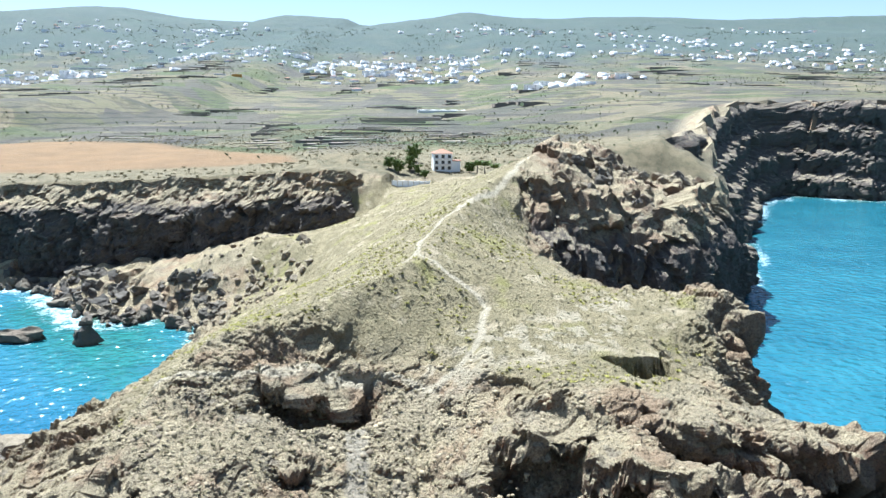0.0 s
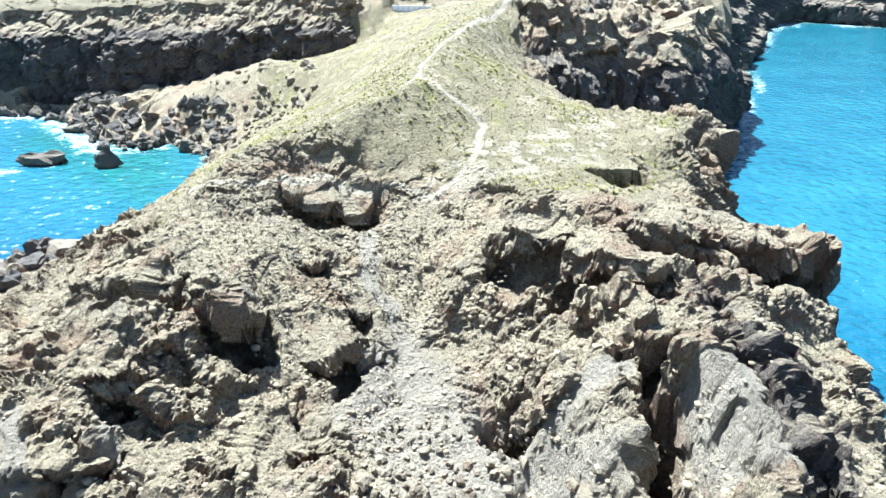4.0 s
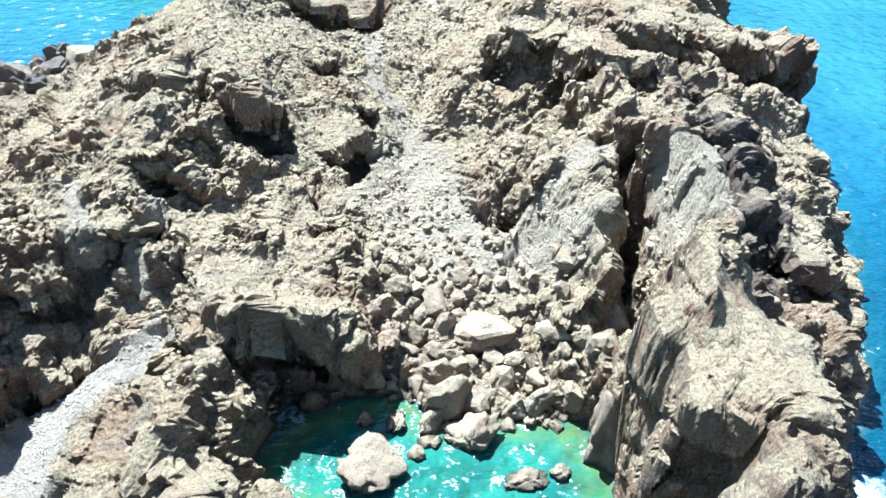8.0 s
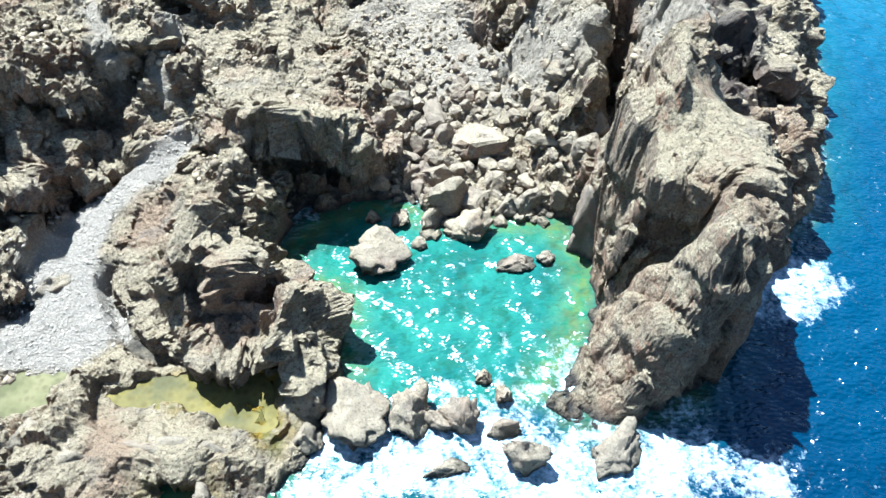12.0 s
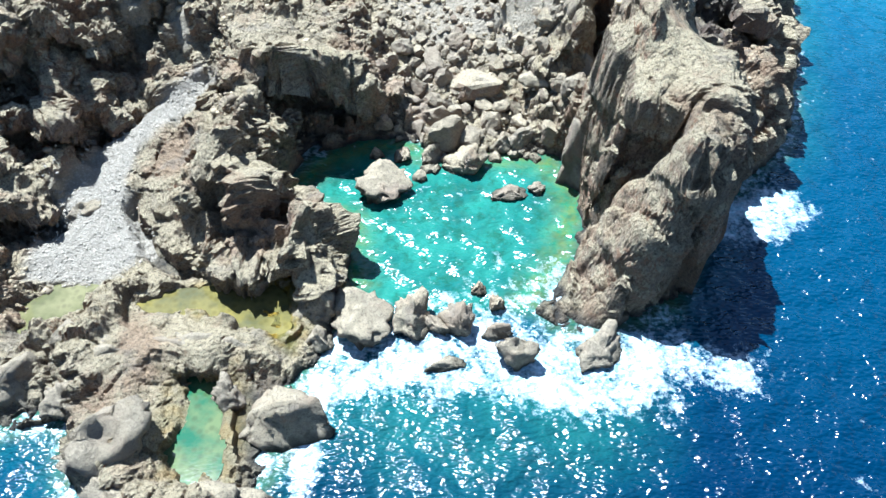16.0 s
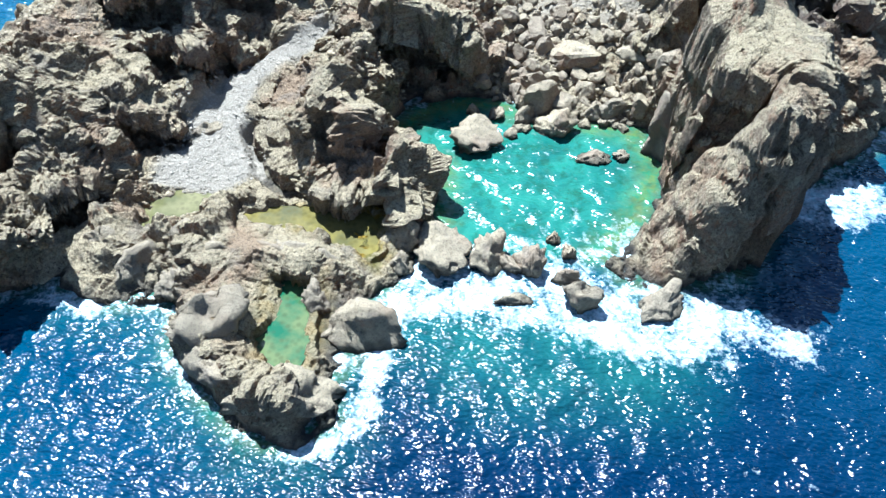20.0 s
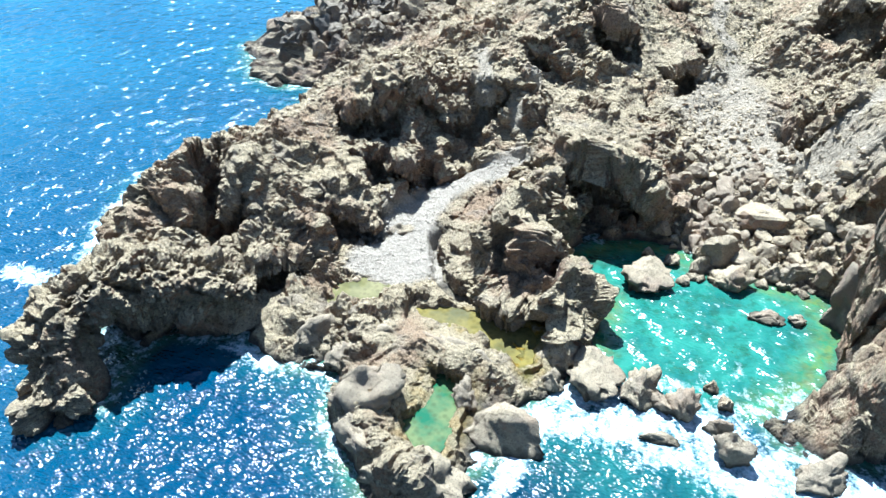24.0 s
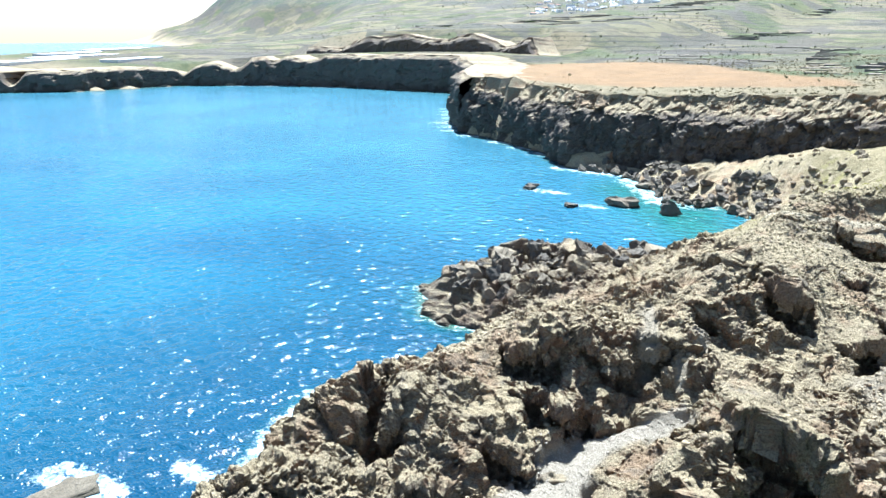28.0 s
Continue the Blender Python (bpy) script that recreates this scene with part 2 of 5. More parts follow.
def inland(x, y, d):
    """The wide country behind the cliffs."""
    rise = np.interp(d + ease(d, 100, 700) * np.maximum(0, 0.85 * (y - 450) - d), *zip(*RISE))
    cliff = np.interp(x, [-1500, -1080, -960, -800, -600, -420, -200, 60, 180, 300, 500, 5000], [32, 26, 40, 46, 48, 44, 42, 50, 66, 86, 92, 95])
    east = ease(x, 165, 225)
    d = np.maximum(d - 26 * east - 45 * ease(-x, 330, 420) * ease(y, 250, 350), np.minimum(d, 0.3))
    wob = 1 + 0.35 * vnoise(x / 60, y / 60, seed=5)
    face = 0.4 * ease(d, 2 * wob, 12 * wob) + 0.25 * ease(d, 18 * wob, 30 * wob) + 0.35 * ease(d, 34 * wob, 52 * wob)
    left = ease(-x, -250, -100)
    face = face * (1 - left) + ease(d, 2, 16 * wob) * left
    tier = 32 * ease(d, 95 * wob, 125 * wob) * ease(-x, 400, 520) * (1 - ease(-x, 900, 1050))
    west = tier + 150 * ease(-x, -900, 1800) * ease(y, 2400, 4600)
    face = face * (1 - east) + ease(d, 1, 14) * east
    return west + cliff * face + rise * (1 + 0.07 * vnoise(x / 700, y / 700, seed=3) * ease(d, 300, 1500)) + 330 * np.exp(-((x + 4300) ** 2 + (y - 4200) ** 2) / 900**2) + fbm(x / 90, y / 90, octaves=3, seed=9) * np.clip(d / 60, 0, 5)


# ---- heights round the headland: lines of known height, with slopes drawn evenly between them ----
X0, X1, Y0, Y1, CELL = -260.0, 240.0, -100.0, 480.0, 2.0


def coarse_heights():
    gx, gy = np.arange(X0, X1 + 1, CELL), np.arange(Y0, Y1 + 1, CELL)
    px, py = np.meshgrid(gx, gy)
    d = from_shore(px, py)
    z = np.where(d > 0, inland(px, py, d), np.maximum(-9, d * 0.6 - 0.8))
    fixed = d <= 0
    rim = (px < X0 + 3) | (px > X1 - 3) | (py > Y1 - 60) | ((py > 330) & ((px < -60) | (px > 175)))
    fixed |= rim
    for line in FORMS.values():
        for (x1, y1, z1), (x2, y2, z2) in zip(line, line[1:]):
            n = int(math.hypot(x2 - x1, y2 - y1) / 0.8) + 2
            for k in range(n):
                t = k / (n - 1)
                i, j = round((x1 + (x2 - x1) * t - X0) / CELL), round((y1 + (y2 - y1) * t - Y0) / CELL)
                z[j, i], fixed[j, i] = z1 + (z2 - z1) * t, True
    levels, zz, ff = [], z, fixed
    while min(zz.shape) > 12:
        levels.append((zz, ff))
        h, w = (zz.shape[0] + 1) // 2 * 2, (zz.shape[1] + 1) // 2 * 2
        pz, pf = np.zeros((h, w)), np.zeros((h, w))
        pz[: zz.shape[0], : zz.shape[1]], pf[: zz.shape[0], : zz.shape[1]] = zz * ff, ff
        cz, cf = pz.reshape(h // 2, 2, w // 2, 2).sum((1, 3)), pf.reshape(h // 2, 2, w // 2, 2).sum((1, 3))
        zz, ff = np.where(cf > 0, cz / np.maximum(cf, 1), 20.0), cf > 0
    u = None
    for zz, ff in reversed(levels):
        if u is None:
            u = np.full(zz.shape, 15.0)
        else:
            u = np.repeat(np.repeat(u, 2, 0), 2, 1)[: zz.shape[0], : zz.shape[1]]
        u = np.where(ff, zz, u)
        for _ in range(60):
            p = np.pad(u, 1, mode="edge")
            u = np.where(ff, zz, (p[:-2, 1:-1] + p[2:, 1:-1] + p[1:-1, :-2] + p[1:-1, 2:]) / 4)
    return u


NEAR = coarse_heights()


def near_height(x, y):
    u, v = np.clip((x - X0) / CELL, 0, NEAR.shape[1] - 1.001), np.clip((y - Y0) / CELL, 0, NEAR.shape[0] - 1.001)
    i, j = u.astype(int), v.astype(int)
    a, b = u - i, v - j
    return NEAR[j, i] * (1 - a) * (1 - b) + NEAR[j, i + 1] * a * (1 - b) + NEAR[j + 1, i] * (1 - a) * b + NEAR[j + 1, i + 1] * a * b


def spaced(a, b, step, low, high, ratio=1.022, most=55.0, slow=1.012, until=0.0):
    """Even steps from a to b, then growing ones out to low and high."""
    mid = list(np.arange(a, b, step))
    out, s = [mid[-1]], step
    while out[-1] < high:
        s = min(s * (slow if out[-1] < until else ratio), most)
        out.append(out[-1] + s)
    pre, s = [mid[0]], step
    while pre[-1] > low:
        s = min(s * ratio, most)
        pre.append(pre[-1] - s)
    return np.array(pre[:0:-1] + mid + out[1:])


def sheet(name, gx, gy, place, attributes=()):
    """A grid as one mesh; place is an array of rows by columns by 3."""
    h, w = len(gy), len(gx)
    me = bpy.data.meshes.new(name)
    me.vertices.add(h * w)
    me.vertices.foreach_set("co", place.reshape(-1).astype(np.float32))
    k = np.arange(h * w).reshape(h, w)
    quads = np.stack([k[:-1, :-1], k[:-1, 1:], k[1:, 1:], k[1:, :-1]], -1).reshape(-1)
    n = len(quads) // 4
    me.loops.add(4 * n)
    me.loops.foreach_set("vertex_index", quads.astype(np.int32))
    me.polygons.add(n)
    me.polygons.foreach_set("loop_start", np.arange(0, 4 * n, 4, dtype=np.int32))
    me.update(calc_edges=True)
    me.polygons.foreach_set("use_smooth", np.ones(n, bool))
    for key, values in attributes:
        me.attributes.new(key, "FLOAT", "POINT").data.foreach_set("value", np.clip(values, 0, 1).reshape(-1).astype(np.float32))
    return new(name, me)


# ---- the ground ----
def band(x, y, line, wide, soft):
    return 1 - ease(away(x, y, line), wide, wide + soft)


def area(x, y, ring, soft):
    d = np.where(inside(x, y, ring), 1, -1) * away(x, y, ring + ring[:1])
    return ease(d, -soft, soft)


GRAVEL = [(-29, 15.5), (-26.5, 14), (-29, 9.5), (-37, 2), (-38, -4.5), (-34.5, -9), (-31, -14.5), (-34, -19), (-37.5, -22.6), (-47.5, -21), (-49, -13), (-48, -6), (-43, 3.5), (-36, 10)]
SCREE = [(-6, 42), (0, 38), (4, 28), (22, 26), (33, 20), (28, 34), (20, 42), (12, 52), (6, 66), (-1, 58)]
PLATEAU = [(-40, 72), (-28, 92), (-14, 97), (4, 96), (16, 92), (26, 82), (46, 82), (60, 100), (68, 126), (60, 127), (51, 129), (43, 137), (37, 150), (37, 175), (36, 200), (40, 225), (48, 262), (40, 300), (-30, 300), (-62, 262), (-57, 200), (-57, 150), (-50, 110)]
MOUND = [(-94, 264), (-72, 246), (-52, 236), (-40, 296), (-92, 294)]
PATHS = [
    [(-38, 78), (-30, 90), (-18, 105), (-5, 117), (7.2, 124.7)],
    [(7.2, 124.7), (13, 119), (19, 116), (21, 112), (20, 105), (18.9, 99), (15, 93), (10, 89)],
    [(7.2, 124.7), (8, 138), (15, 158), (26, 182), (37, 210), (44, 232)],
    [(-38, 78), (-24, 82), (-12, 90), (2, 92), (10, 89)],
]
GULLIES = [
    ([(-3, 84), (-2.7, 77.7), (-1.2, 69.6), (2.2, 65.7), (4.4, 59.1), (5.5, 51.3), (6.2, 44.7)], 1.2),
    ([(26.9, 35.8), (29.4, 36.5), (32.1, 36.8)], 1.5),
    ([(41.1, 10), (41.1, 18), (41.4, 24.7), (42, 31.8)], 1.2),
    ([(-32.2, 32.2), (-31, 28.6), (-30.9, 21.8), (-31.2, 18)], 0.9),
    ([(-43.1, 30.5), (-39.9, 25.5), (-39.2, 21.5)], 0.7),
]
TIDE_POOLS = [
    ([(-23.6, -36), (-17.4, -36.5), (-18.6, -41), (-16.8, -45.7), (-17, -50.6), (-20.6, -50.6), (-23.8, -47.6), (-22.2, -43)], 1.25, "green_pool_water", "still green water in a hollow of the rock shelf"),
    ([(-48.8, -25.6), (-46.2, -21.6), (-38.8, -21.4), (-34.5, -23.6), (-35.4, -26.8), (-42, -27.8), (-45.8, -30)], 1.8, "olive_pool_water", "shallow olive pool below the gravel beach"),
    ([(-33, -23.4), (-27, -22.6), (-19, -22), (-13.2, -22), (-10.6, -29), (-13.6, -31), (-18.4, -29.4), (-24, -27), (-30, -26.6)], 1.55, "ochre_pool_water", "ochre tide pool stained by algae"),
]
BROW = [(-37, 64), (-29, 58), (-14, 50), (-4, 52), (10, 66), (14, 78), (10, 92), (-8, 94), (-30, 92), (-42, 76)]
WORN = [
    [(35, 2), (39, 10), (40.5, 34), (37, 54), (42, 56), (45, 34), (44, 14), (46.5, -4), (45.5, -14), (41, -22), (37.5, -21), (37, -8)],
    [(29, -16), (33, 4), (48, 4), (55, -4), (46, -20), (41, -30), (25, -31)],
]
ALGAE = [[(-27, -22), (-18, -21), (-12, -21), (-8.5, -29), (-10, -33), (-17, -30), (-24, -27)], [(-25, -36), (-16, -35), (-15, -42), (-15, -52), (-22, -52), (-25, -46)]]
FIELD = [(-420, 470), (-330, 402), (-215, 385), (-100, 380), (-62, 395), (-75, 430), (-140, 520), (-230, 640), (-330, 660), (-440, 600)]

# undercut steps in the rock: the line of the brow, its low side to the left of the line's way, drop, reach and overhang
SCARPS = [
    ([(-2.5, 91), (-6, 87), (-9, 87.5), (-13, 84), (-18, 84.5)], 5.5, 7, 3.0),
    ([(-29.5, 56), (-33, 55), (-38, 59), (-42, 59)], 10, 9, 3.4),
    ([(-17.5, 56), (-21, 54), (-24, 54.5), (-28, 53.5)], 11, 9, 3.6),
    ([(0.5, 57), (-3, 59), (-7, 55), (-10, 52)], 8, 8, 2.8),
    ([(32, 69), (25, 70), (19, 73.5)], 8, 8, 2.6),
    ([(46, 59.5), (39, 59), (30, 64)], 9, 8, 3.0),
    ([(51, 101), (47, 99.5), (41, 95.5)], 12, 10, 3.6),
    ([(83, 80), (76, 77.5), (64, 76.5), (54, 75), (48, 74), (43, 75.5)], 12, 13, 3.4),
    ([(-9.5, 70.5), (-13.5, 69.5)], 4, 5, 1.6),
    ([(-2, 64), (-5.5, 63)], 4.5, 5, 1.6),
    ([(-29.5, 39), (-33.5, 38), (-36, 35)], 7, 7, 2.4),
    ([(0, 17), (-4.5, 16.5), (-9, 15.5), (-13, 13.5), (-17, 15)], 16, 9, 5.0),
    ([(-17, 13.5), (-20.5, 14), (-25, 12)], 11, 8, 4.4),
    ([(-29.5, 28), (-33, 27.5)], 6, 6, 1.8),
    ([(-5, 37.5), (-8.5, 39), (-12, 35.5)], 6, 6, 2.6),
    ([(25, 38), (20.5, 43.5), (17.5, 46)], 6, 6, 2.2),
    ([(61, 17.8), (57.5, 17.6), (54.5, 20)], 6, 6, 2.6),
    ([(40, -15), (35.5, -12.5), (31.5, -10)], 10, 6, 1.4),
    ([(48.5, -4), (47.3, -11), (45, -18), (42, -24), (37, -25.8), (33, -27)], 18, 8, 1.4),
    ([(-25, -17), (-30, -13), (-32.5, -8), (-30, -2), (-26, 6)], 8, 6, 3.2),
    ([(-7, -22), (-14, -19), (-22, -18), (-25, -17)], 6, 6, 2.4),
    ([(-9, -10), (-13, -13), (-16, -10)], 7, 5, 2.0),
    ([(-39, 15), (-43.5, 10), (-48, 7)], 8, 7, 2.6),
    ([(-46, 5), (-51, 3), (-55, -3)], 8, 7, 2.8),
    ([(-48, -8), (-52, -12), (-55, -14)], 7, 6, 2.4),
    ([(40.5, 38.5), (36, 40), (33.8, 33), (32.6, 25), (32.2, 17)], 14, 8, 2.2),
    ([(51, 58), (47, 44), (44.8, 33), (43.4, 17), (41.5, 5)], 9, 8, 1.8),
    ([(56, 40), (53, 30), (51.5, 20), (50, 12)], 7, 6, 1.8),
    ([(-54, -38), (-62, -39.5), (-70, -43), (-78, -45)], 12, 5, 3.4),
    ([(-65.5, -23), (-68.5, -26), (-71, -29.5)], 17, 7, 1.6),
    ([(-54, -24.5), (-58, -28), (-61, -30)], 9, 6, 3.0),
    ([(-41, 19), (-45, 15), (-50, 13)], 8, 7, 2.6),
    ([(-52, 9), (-57, 7), (-62, 5)], 10, 8, 3.0),
    ([(-35, 25), (-38.5, 22), (-42, 21)], 6, 6, 2.0),
    ([(33, 16), (22, 19), (12, 21)], 2.8, 5, 1.6),
    ([(-88, 84), (-97, 80), (-106, 82), (-113, 82)], 8, 9, 2.8),
    ([(-72, 20), (-77, 10), (-78, 0)], 5, 6, 2.0),
    ([(70, 246), (56, 243), (49, 250)], 8, 8, 2.5),
    ([(116, 262), (104, 250), (92, 247)], 9, 9, 2.5),
]


def cut(x, y, brow, drop, reach, over):
    """How far a scarp lowers the ground, and how far it pushes it sideways."""
    best, low = np.full(x.shape, 1e9), np.zeros(x.shape)
    nx, ny, fade = np.zeros(x.shape), np.zeros(x.shape), np.zeros(x.shape)
    total = sum(math.dist(p, q) for p, q in zip(brow, brow[1:]))
    run = 0.0
    for (x1, y1), (x2, y2) in zip(brow, brow[1:]):
        dx, dy = x2 - x1, y2 - y1
        long = math.hypot(dx, dy)
        t = ((x - x1) * dx + (y - y1) * dy) / long**2
        tc = np.clip(t, 0, 1)
        d = np.hypot(x - x1 - tc * dx, y - y1 - tc * dy)
        side = ((y - y1) * dx - (x - x1) * dy) / long
        near = d < best
        low = np.where(near, np.where(side > 0, d, -d), low)
        nx, ny = np.where(near, -dy / long, nx), np.where(near, dx / long, ny)
        along = run + np.clip(t, -2, 3) * long
        fade = np.where(near, ease(along, -1.5, 2.0) * (1 - ease(along, total - 2.0, total + 1.5)), fade)
        best, run = np.minimum(best, d), run + long
    fall = drop * ease(low, -0.25, 0.35) * (1 - ease(low, reach * 0.35, reach)) * fade
    push = over * fade * (ease(low, -5, -0.2) * (low < 0.05) - 0.5 * (1 - ease(low, 0.5, 3.0)) * (low >= 0.05))
    return fall, push * nx, push * ny


def scarped(x, y, z):
    """The ground with the scarps let in, and how far it is pushed sideways."""
    z, mx, my = z.copy(), np.zeros_like(z), np.zeros_like(z)
    ux, uy = x + 1.1 * fbm(x / 6, y / 6, octaves=3, seed=60), y + 1.1 * fbm(x / 6, y / 6, octaves=3, seed=70)
    for brow, drop, reach, over in SCARPS:
        bx, by = np.array(brow).T
        c = (y > by.min() - reach - 6) & (y < by.max() + reach + 6) & (x > bx.min() - reach - 6) & (x < bx.max() + reach + 6)
        fall, to_x, to_y = cut(ux[c], uy[c], brow, drop, reach, over)
        z[c] -= np.minimum(fall, np.maximum(z[c] - 0.8, 0))
        mx[c] += to_x
        my[c] += to_y
    return z, mx, my


gx = spaced(-90, 80, 0.27, -4700, 4700, 1.07, 90.0, 1.02, 100)
gy = spaced(-64, 104, 0.27, -300, 4950, 1.05, 90.0, until=330)
gx[0], gx[-1], gy[-1] = -4900, 4900, 5000
px, py = np.meshgrid(gx, gy)


def spread(a, shape, stride):
    """A coarse array drawn out to a fine grid."""
    v, u = np.arange(shape[0]) / stride, np.arange(shape[1]) / stride
    rows = np.stack([np.interp(u, np.arange(a.shape[1]), r) for r in a])
    return np.stack([np.interp(v, np.arange(a.shape[0]), c) for c in rows.T], 1)


def drawn_even(x, y):
    """Draws the grid's points together where the ground is steep, as if its lines were springs."""
    for stride, rounds in ((6, 44), (3, 22), (1, 8)):
        cx, cy = x[::stride, ::stride].copy(), y[::stride, ::stride].copy()
        for _ in range(rounds):
            z, mx, my = scarped(cx, cy, near_height(cx, cy))
            pull = []
            for axis in (1, 0):
                flat_run = np.hypot(np.diff(cx, axis=axis), np.diff(cy, axis=axis)) + 1e-6
                true_run = np.sqrt(np.diff(cx + mx, axis=axis) ** 2 + np.diff(cy + my, axis=axis) ** 2 + np.diff(z, axis=axis) ** 2)
                pull.append(np.clip(true_run / flat_run, 1, 24))
            h, v = pull
            for _ in range(10):
                total = h[1:-1, :-1] + h[1:-1, 1:] + v[:-1, 1:-1] + v[1:, 1:-1]
                for a in (cx, cy):
                    mean = h[1:-1, :-1] * a[1:-1, :-2] + h[1:-1, 1:] * a[1:-1, 2:] + v[:-1, 1:-1] * a[:-2, 1:-1] + v[1:, 1:-1] * a[2:, 1:-1]
                    a[1:-1, 1:-1] += 0.8 * (mean / total - a[1:-1, 1:-1])
        x = x + spread(cx - x[::stride, ::stride], x.shape, stride)
        y = y + spread(cy - y[::stride, ::stride], y.shape, stride)
    return x, y


fine = np.ix_((gy > -64) & (gy < 104), (gx > -90) & (gx < 80))
fx, fy = px[fine], py[fine]
ex, ey = drawn_even(fx, fy)
rim = np.minimum(np.minimum(fx + 90, 80 - fx), np.minimum(fy + 64, 104 - fy))
px[fine], py[fine] = fx + (ex - fx) * ease(rim, 0, 14), fy + (ey - fy) * ease(rim, 0, 14)
shore = from_shore(px + 1.6 * fbm(px / 5, py / 5, octaves=3, seed=40), py + 1.6 * fbm(px / 5, py / 5, octaves=3, seed=50))
core = area(px, py, [(-225, -100), (215, -100), (215, 330), (150, 400), (-20, 400), (-60, 330), (-225, 330)], 14)
wx, wy = px + 1.5 * fbm(px / 7, py / 7, octaves=3, seed=60), py + 1.5 * fbm(px / 7, py / 7, octaves=3, seed=70)
flat = near_height(wx, wy)
far = np.where(shore > 0, inland(px, py, np.maximum(shore, 0)), np.maximum(-9, shore * 0.6 - 0.5))
ground_z = flat * core + far * (1 - core)
ground_z = np.where(shore > 0, np.maximum(ground_z, 0.15 * np.minimum(shore, 3)), np.minimum(ground_z, np.maximum(-9, 0.7 * shore) - 0.1))
gravel = area(wx, wy, GRAVEL, 1.0)
scree = area(wx, wy, SCREE, 3.0)
for line, wide in GULLIES:
    scree = np.maximum(scree, band(wx, wy, line, wide, 1.2))
plateau = np.maximum(area(wx, wy, PLATEAU, 5.0), 0.3 * area(wx, wy, MOUND, 6.0)) * (core > 0.01)
path = np.max([band(wx, wy, p, 0.45, 0.6) for p in PATHS], axis=0)
sandy = band(wx, wy, [(14, 94), (26, 97), (38, 106), (50, 120)], 4.0, 6.0) * ease(fbm(px / 2.4, py / 2.4, octaves=3, seed=45), 0.02, 0.22)
path = np.maximum(path, 0.72 * sandy)
field = area(px, py, FIELD, 6.0)
# dark lava in the west; the eastern slope is darkened to imitate its shade
bare = np.maximum(0.42 * area(wx, wy, [(72, 66), (100, 66), (180, 330), (120, 330), (60, 250), (44, 190), (46, 142), (72, 128)], 8), np.maximum(0.62 * area(wx, wy, [(-140, 40), (-92, 36), (-70, 60), (-66, 110), (-90, 130), (-140, 110)], 10), 0.12 * area(wx, wy, [(-110, -70), (-44, -70), (-30, -40), (-4, -36), (-4, 14), (-36, 26), (-44, 36), (-100, 40)], 12)))
# strip east of the ramp darkened in colour as its shaded side
bare = np.maximum(bare, 0.8 * area(wx, wy, [(46, 60), (54, 62), (60, 34), (58, 12), (50, 8), (44.5, 14), (46, 34)], 3.0))
algae = np.maximum(area(wx, wy, ALGAE[0], 1.5), 0.4 * area(wx, wy, ALGAE[1], 1.5))
open_land = np.maximum(ease(shore, 16, 32) * (1 - core), ease(py, 300, 316) * ease(shore, 14, 28))
open_land = np.where(px > 190, open_land * ease(shore, 45, 70), open_land)
rough = np.clip(1 - 0.97 * gravel - 0.8 * scree - 0.9 * plateau - 0.97 * open_land, 0, 1) * ease(shore, -1.5, 1.0)
rough *= 1 - 0.6 * area(wx, wy, BROW, 4.0)
rough *= 1 - 0.45 * algae
for ring in WORN:
    rough *= 1 - 0.6 * area(wx, wy, ring, 1.5)
rough *= 1 - 0.55 * area(wx, wy, [(-110, 250), (-60, 215), (-25, 200), (-25, 290), (-110, 300)], 8.0)
rough *= 1 - 0.9 * area(wx, wy, [(-23, -40), (-17.5, -39), (-16, -44), (-17, -50), (-21, -50.5), (-22, -45)], 1.2)
for brow, *_ in SCARPS:
    rough = np.maximum(rough, 0.6 * band(wx, wy, brow, 2.0, 3.5))
rough = np.where(ground_z < 3, rough * 0.9, rough)
ground_z, *move = scarped(px, py, ground_z)
rough *= np.where((py > 66) & (shore < 25), 1.25, 1.0) * (1 - 0.25 * area(px, py, [(44, 180), (130, 180), (190, 340), (40, 300)], 6))


def facing(x, y, z, rounds=14):
    """The way that each point of a grid faces, evened out a little."""
    p = np.stack([x, y, z], -1)
    n = np.cross(np.gradient(p, axis=1), np.gradient(p, axis=0))
    n /= np.linalg.norm(n, axis=-1, keepdims=True) + 1e-9
    for _ in range(rounds):
        n[1:-1, 1:-1] = (n[:-2, 1:-1] + n[2:, 1:-1] + n[1:-1, :-2] + n[1:-1, 2:] + 2 * n[1:-1, 1:-1]) / 6
    n[..., 2] += 0.25
    return n / (np.linalg.norm(n, axis=-1, keepdims=True) + 1e-9)


hit = rough > 0.02
way = facing(px + move[0], py + move[1], ground_z)[hit]
hx, hy, hz = (px + move[0])[hit], (py + move[1])[hit], ground_z[hit]
tall = 1 + 1.5 * ease(np.hypot(hx, hy), 150, 500)
bx, by, bz = (v + 0.35 * fbm(hx / 2.0, hy / 2.0, hz / 2.0, 2, seed=200 + 9 * n) for n, v in enumerate((hx, hy, hz)))
rug = ease(fbm(bx / 9, by / 9, bz / 9, 3, seed=90), -0.08, 0.26)
steep = 1 - ease(way[:, 2], 0.6, 0.9)
rug = np.clip(0.3 + 0.7 * np.maximum(rug, 0.85 * steep), 0, 1)
pushed = np.stack([px + move[0], py + move[1], ground_z], -1)
gap_x = np.linalg.norm(np.gradient(pushed, axis=1), axis=-1)[hit]
gap_y = np.linalg.norm(np.gradient(pushed, axis=0), axis=-1)[hit]
mesh_step = np.maximum(gap_x, gap_y)
wild = np.maximum(np.maximum(bare[hit], 0.35 * (hx < -40)), band(hx, hy, [(-17, 3), (-20, -12), (-8, -20)], 5, 6))
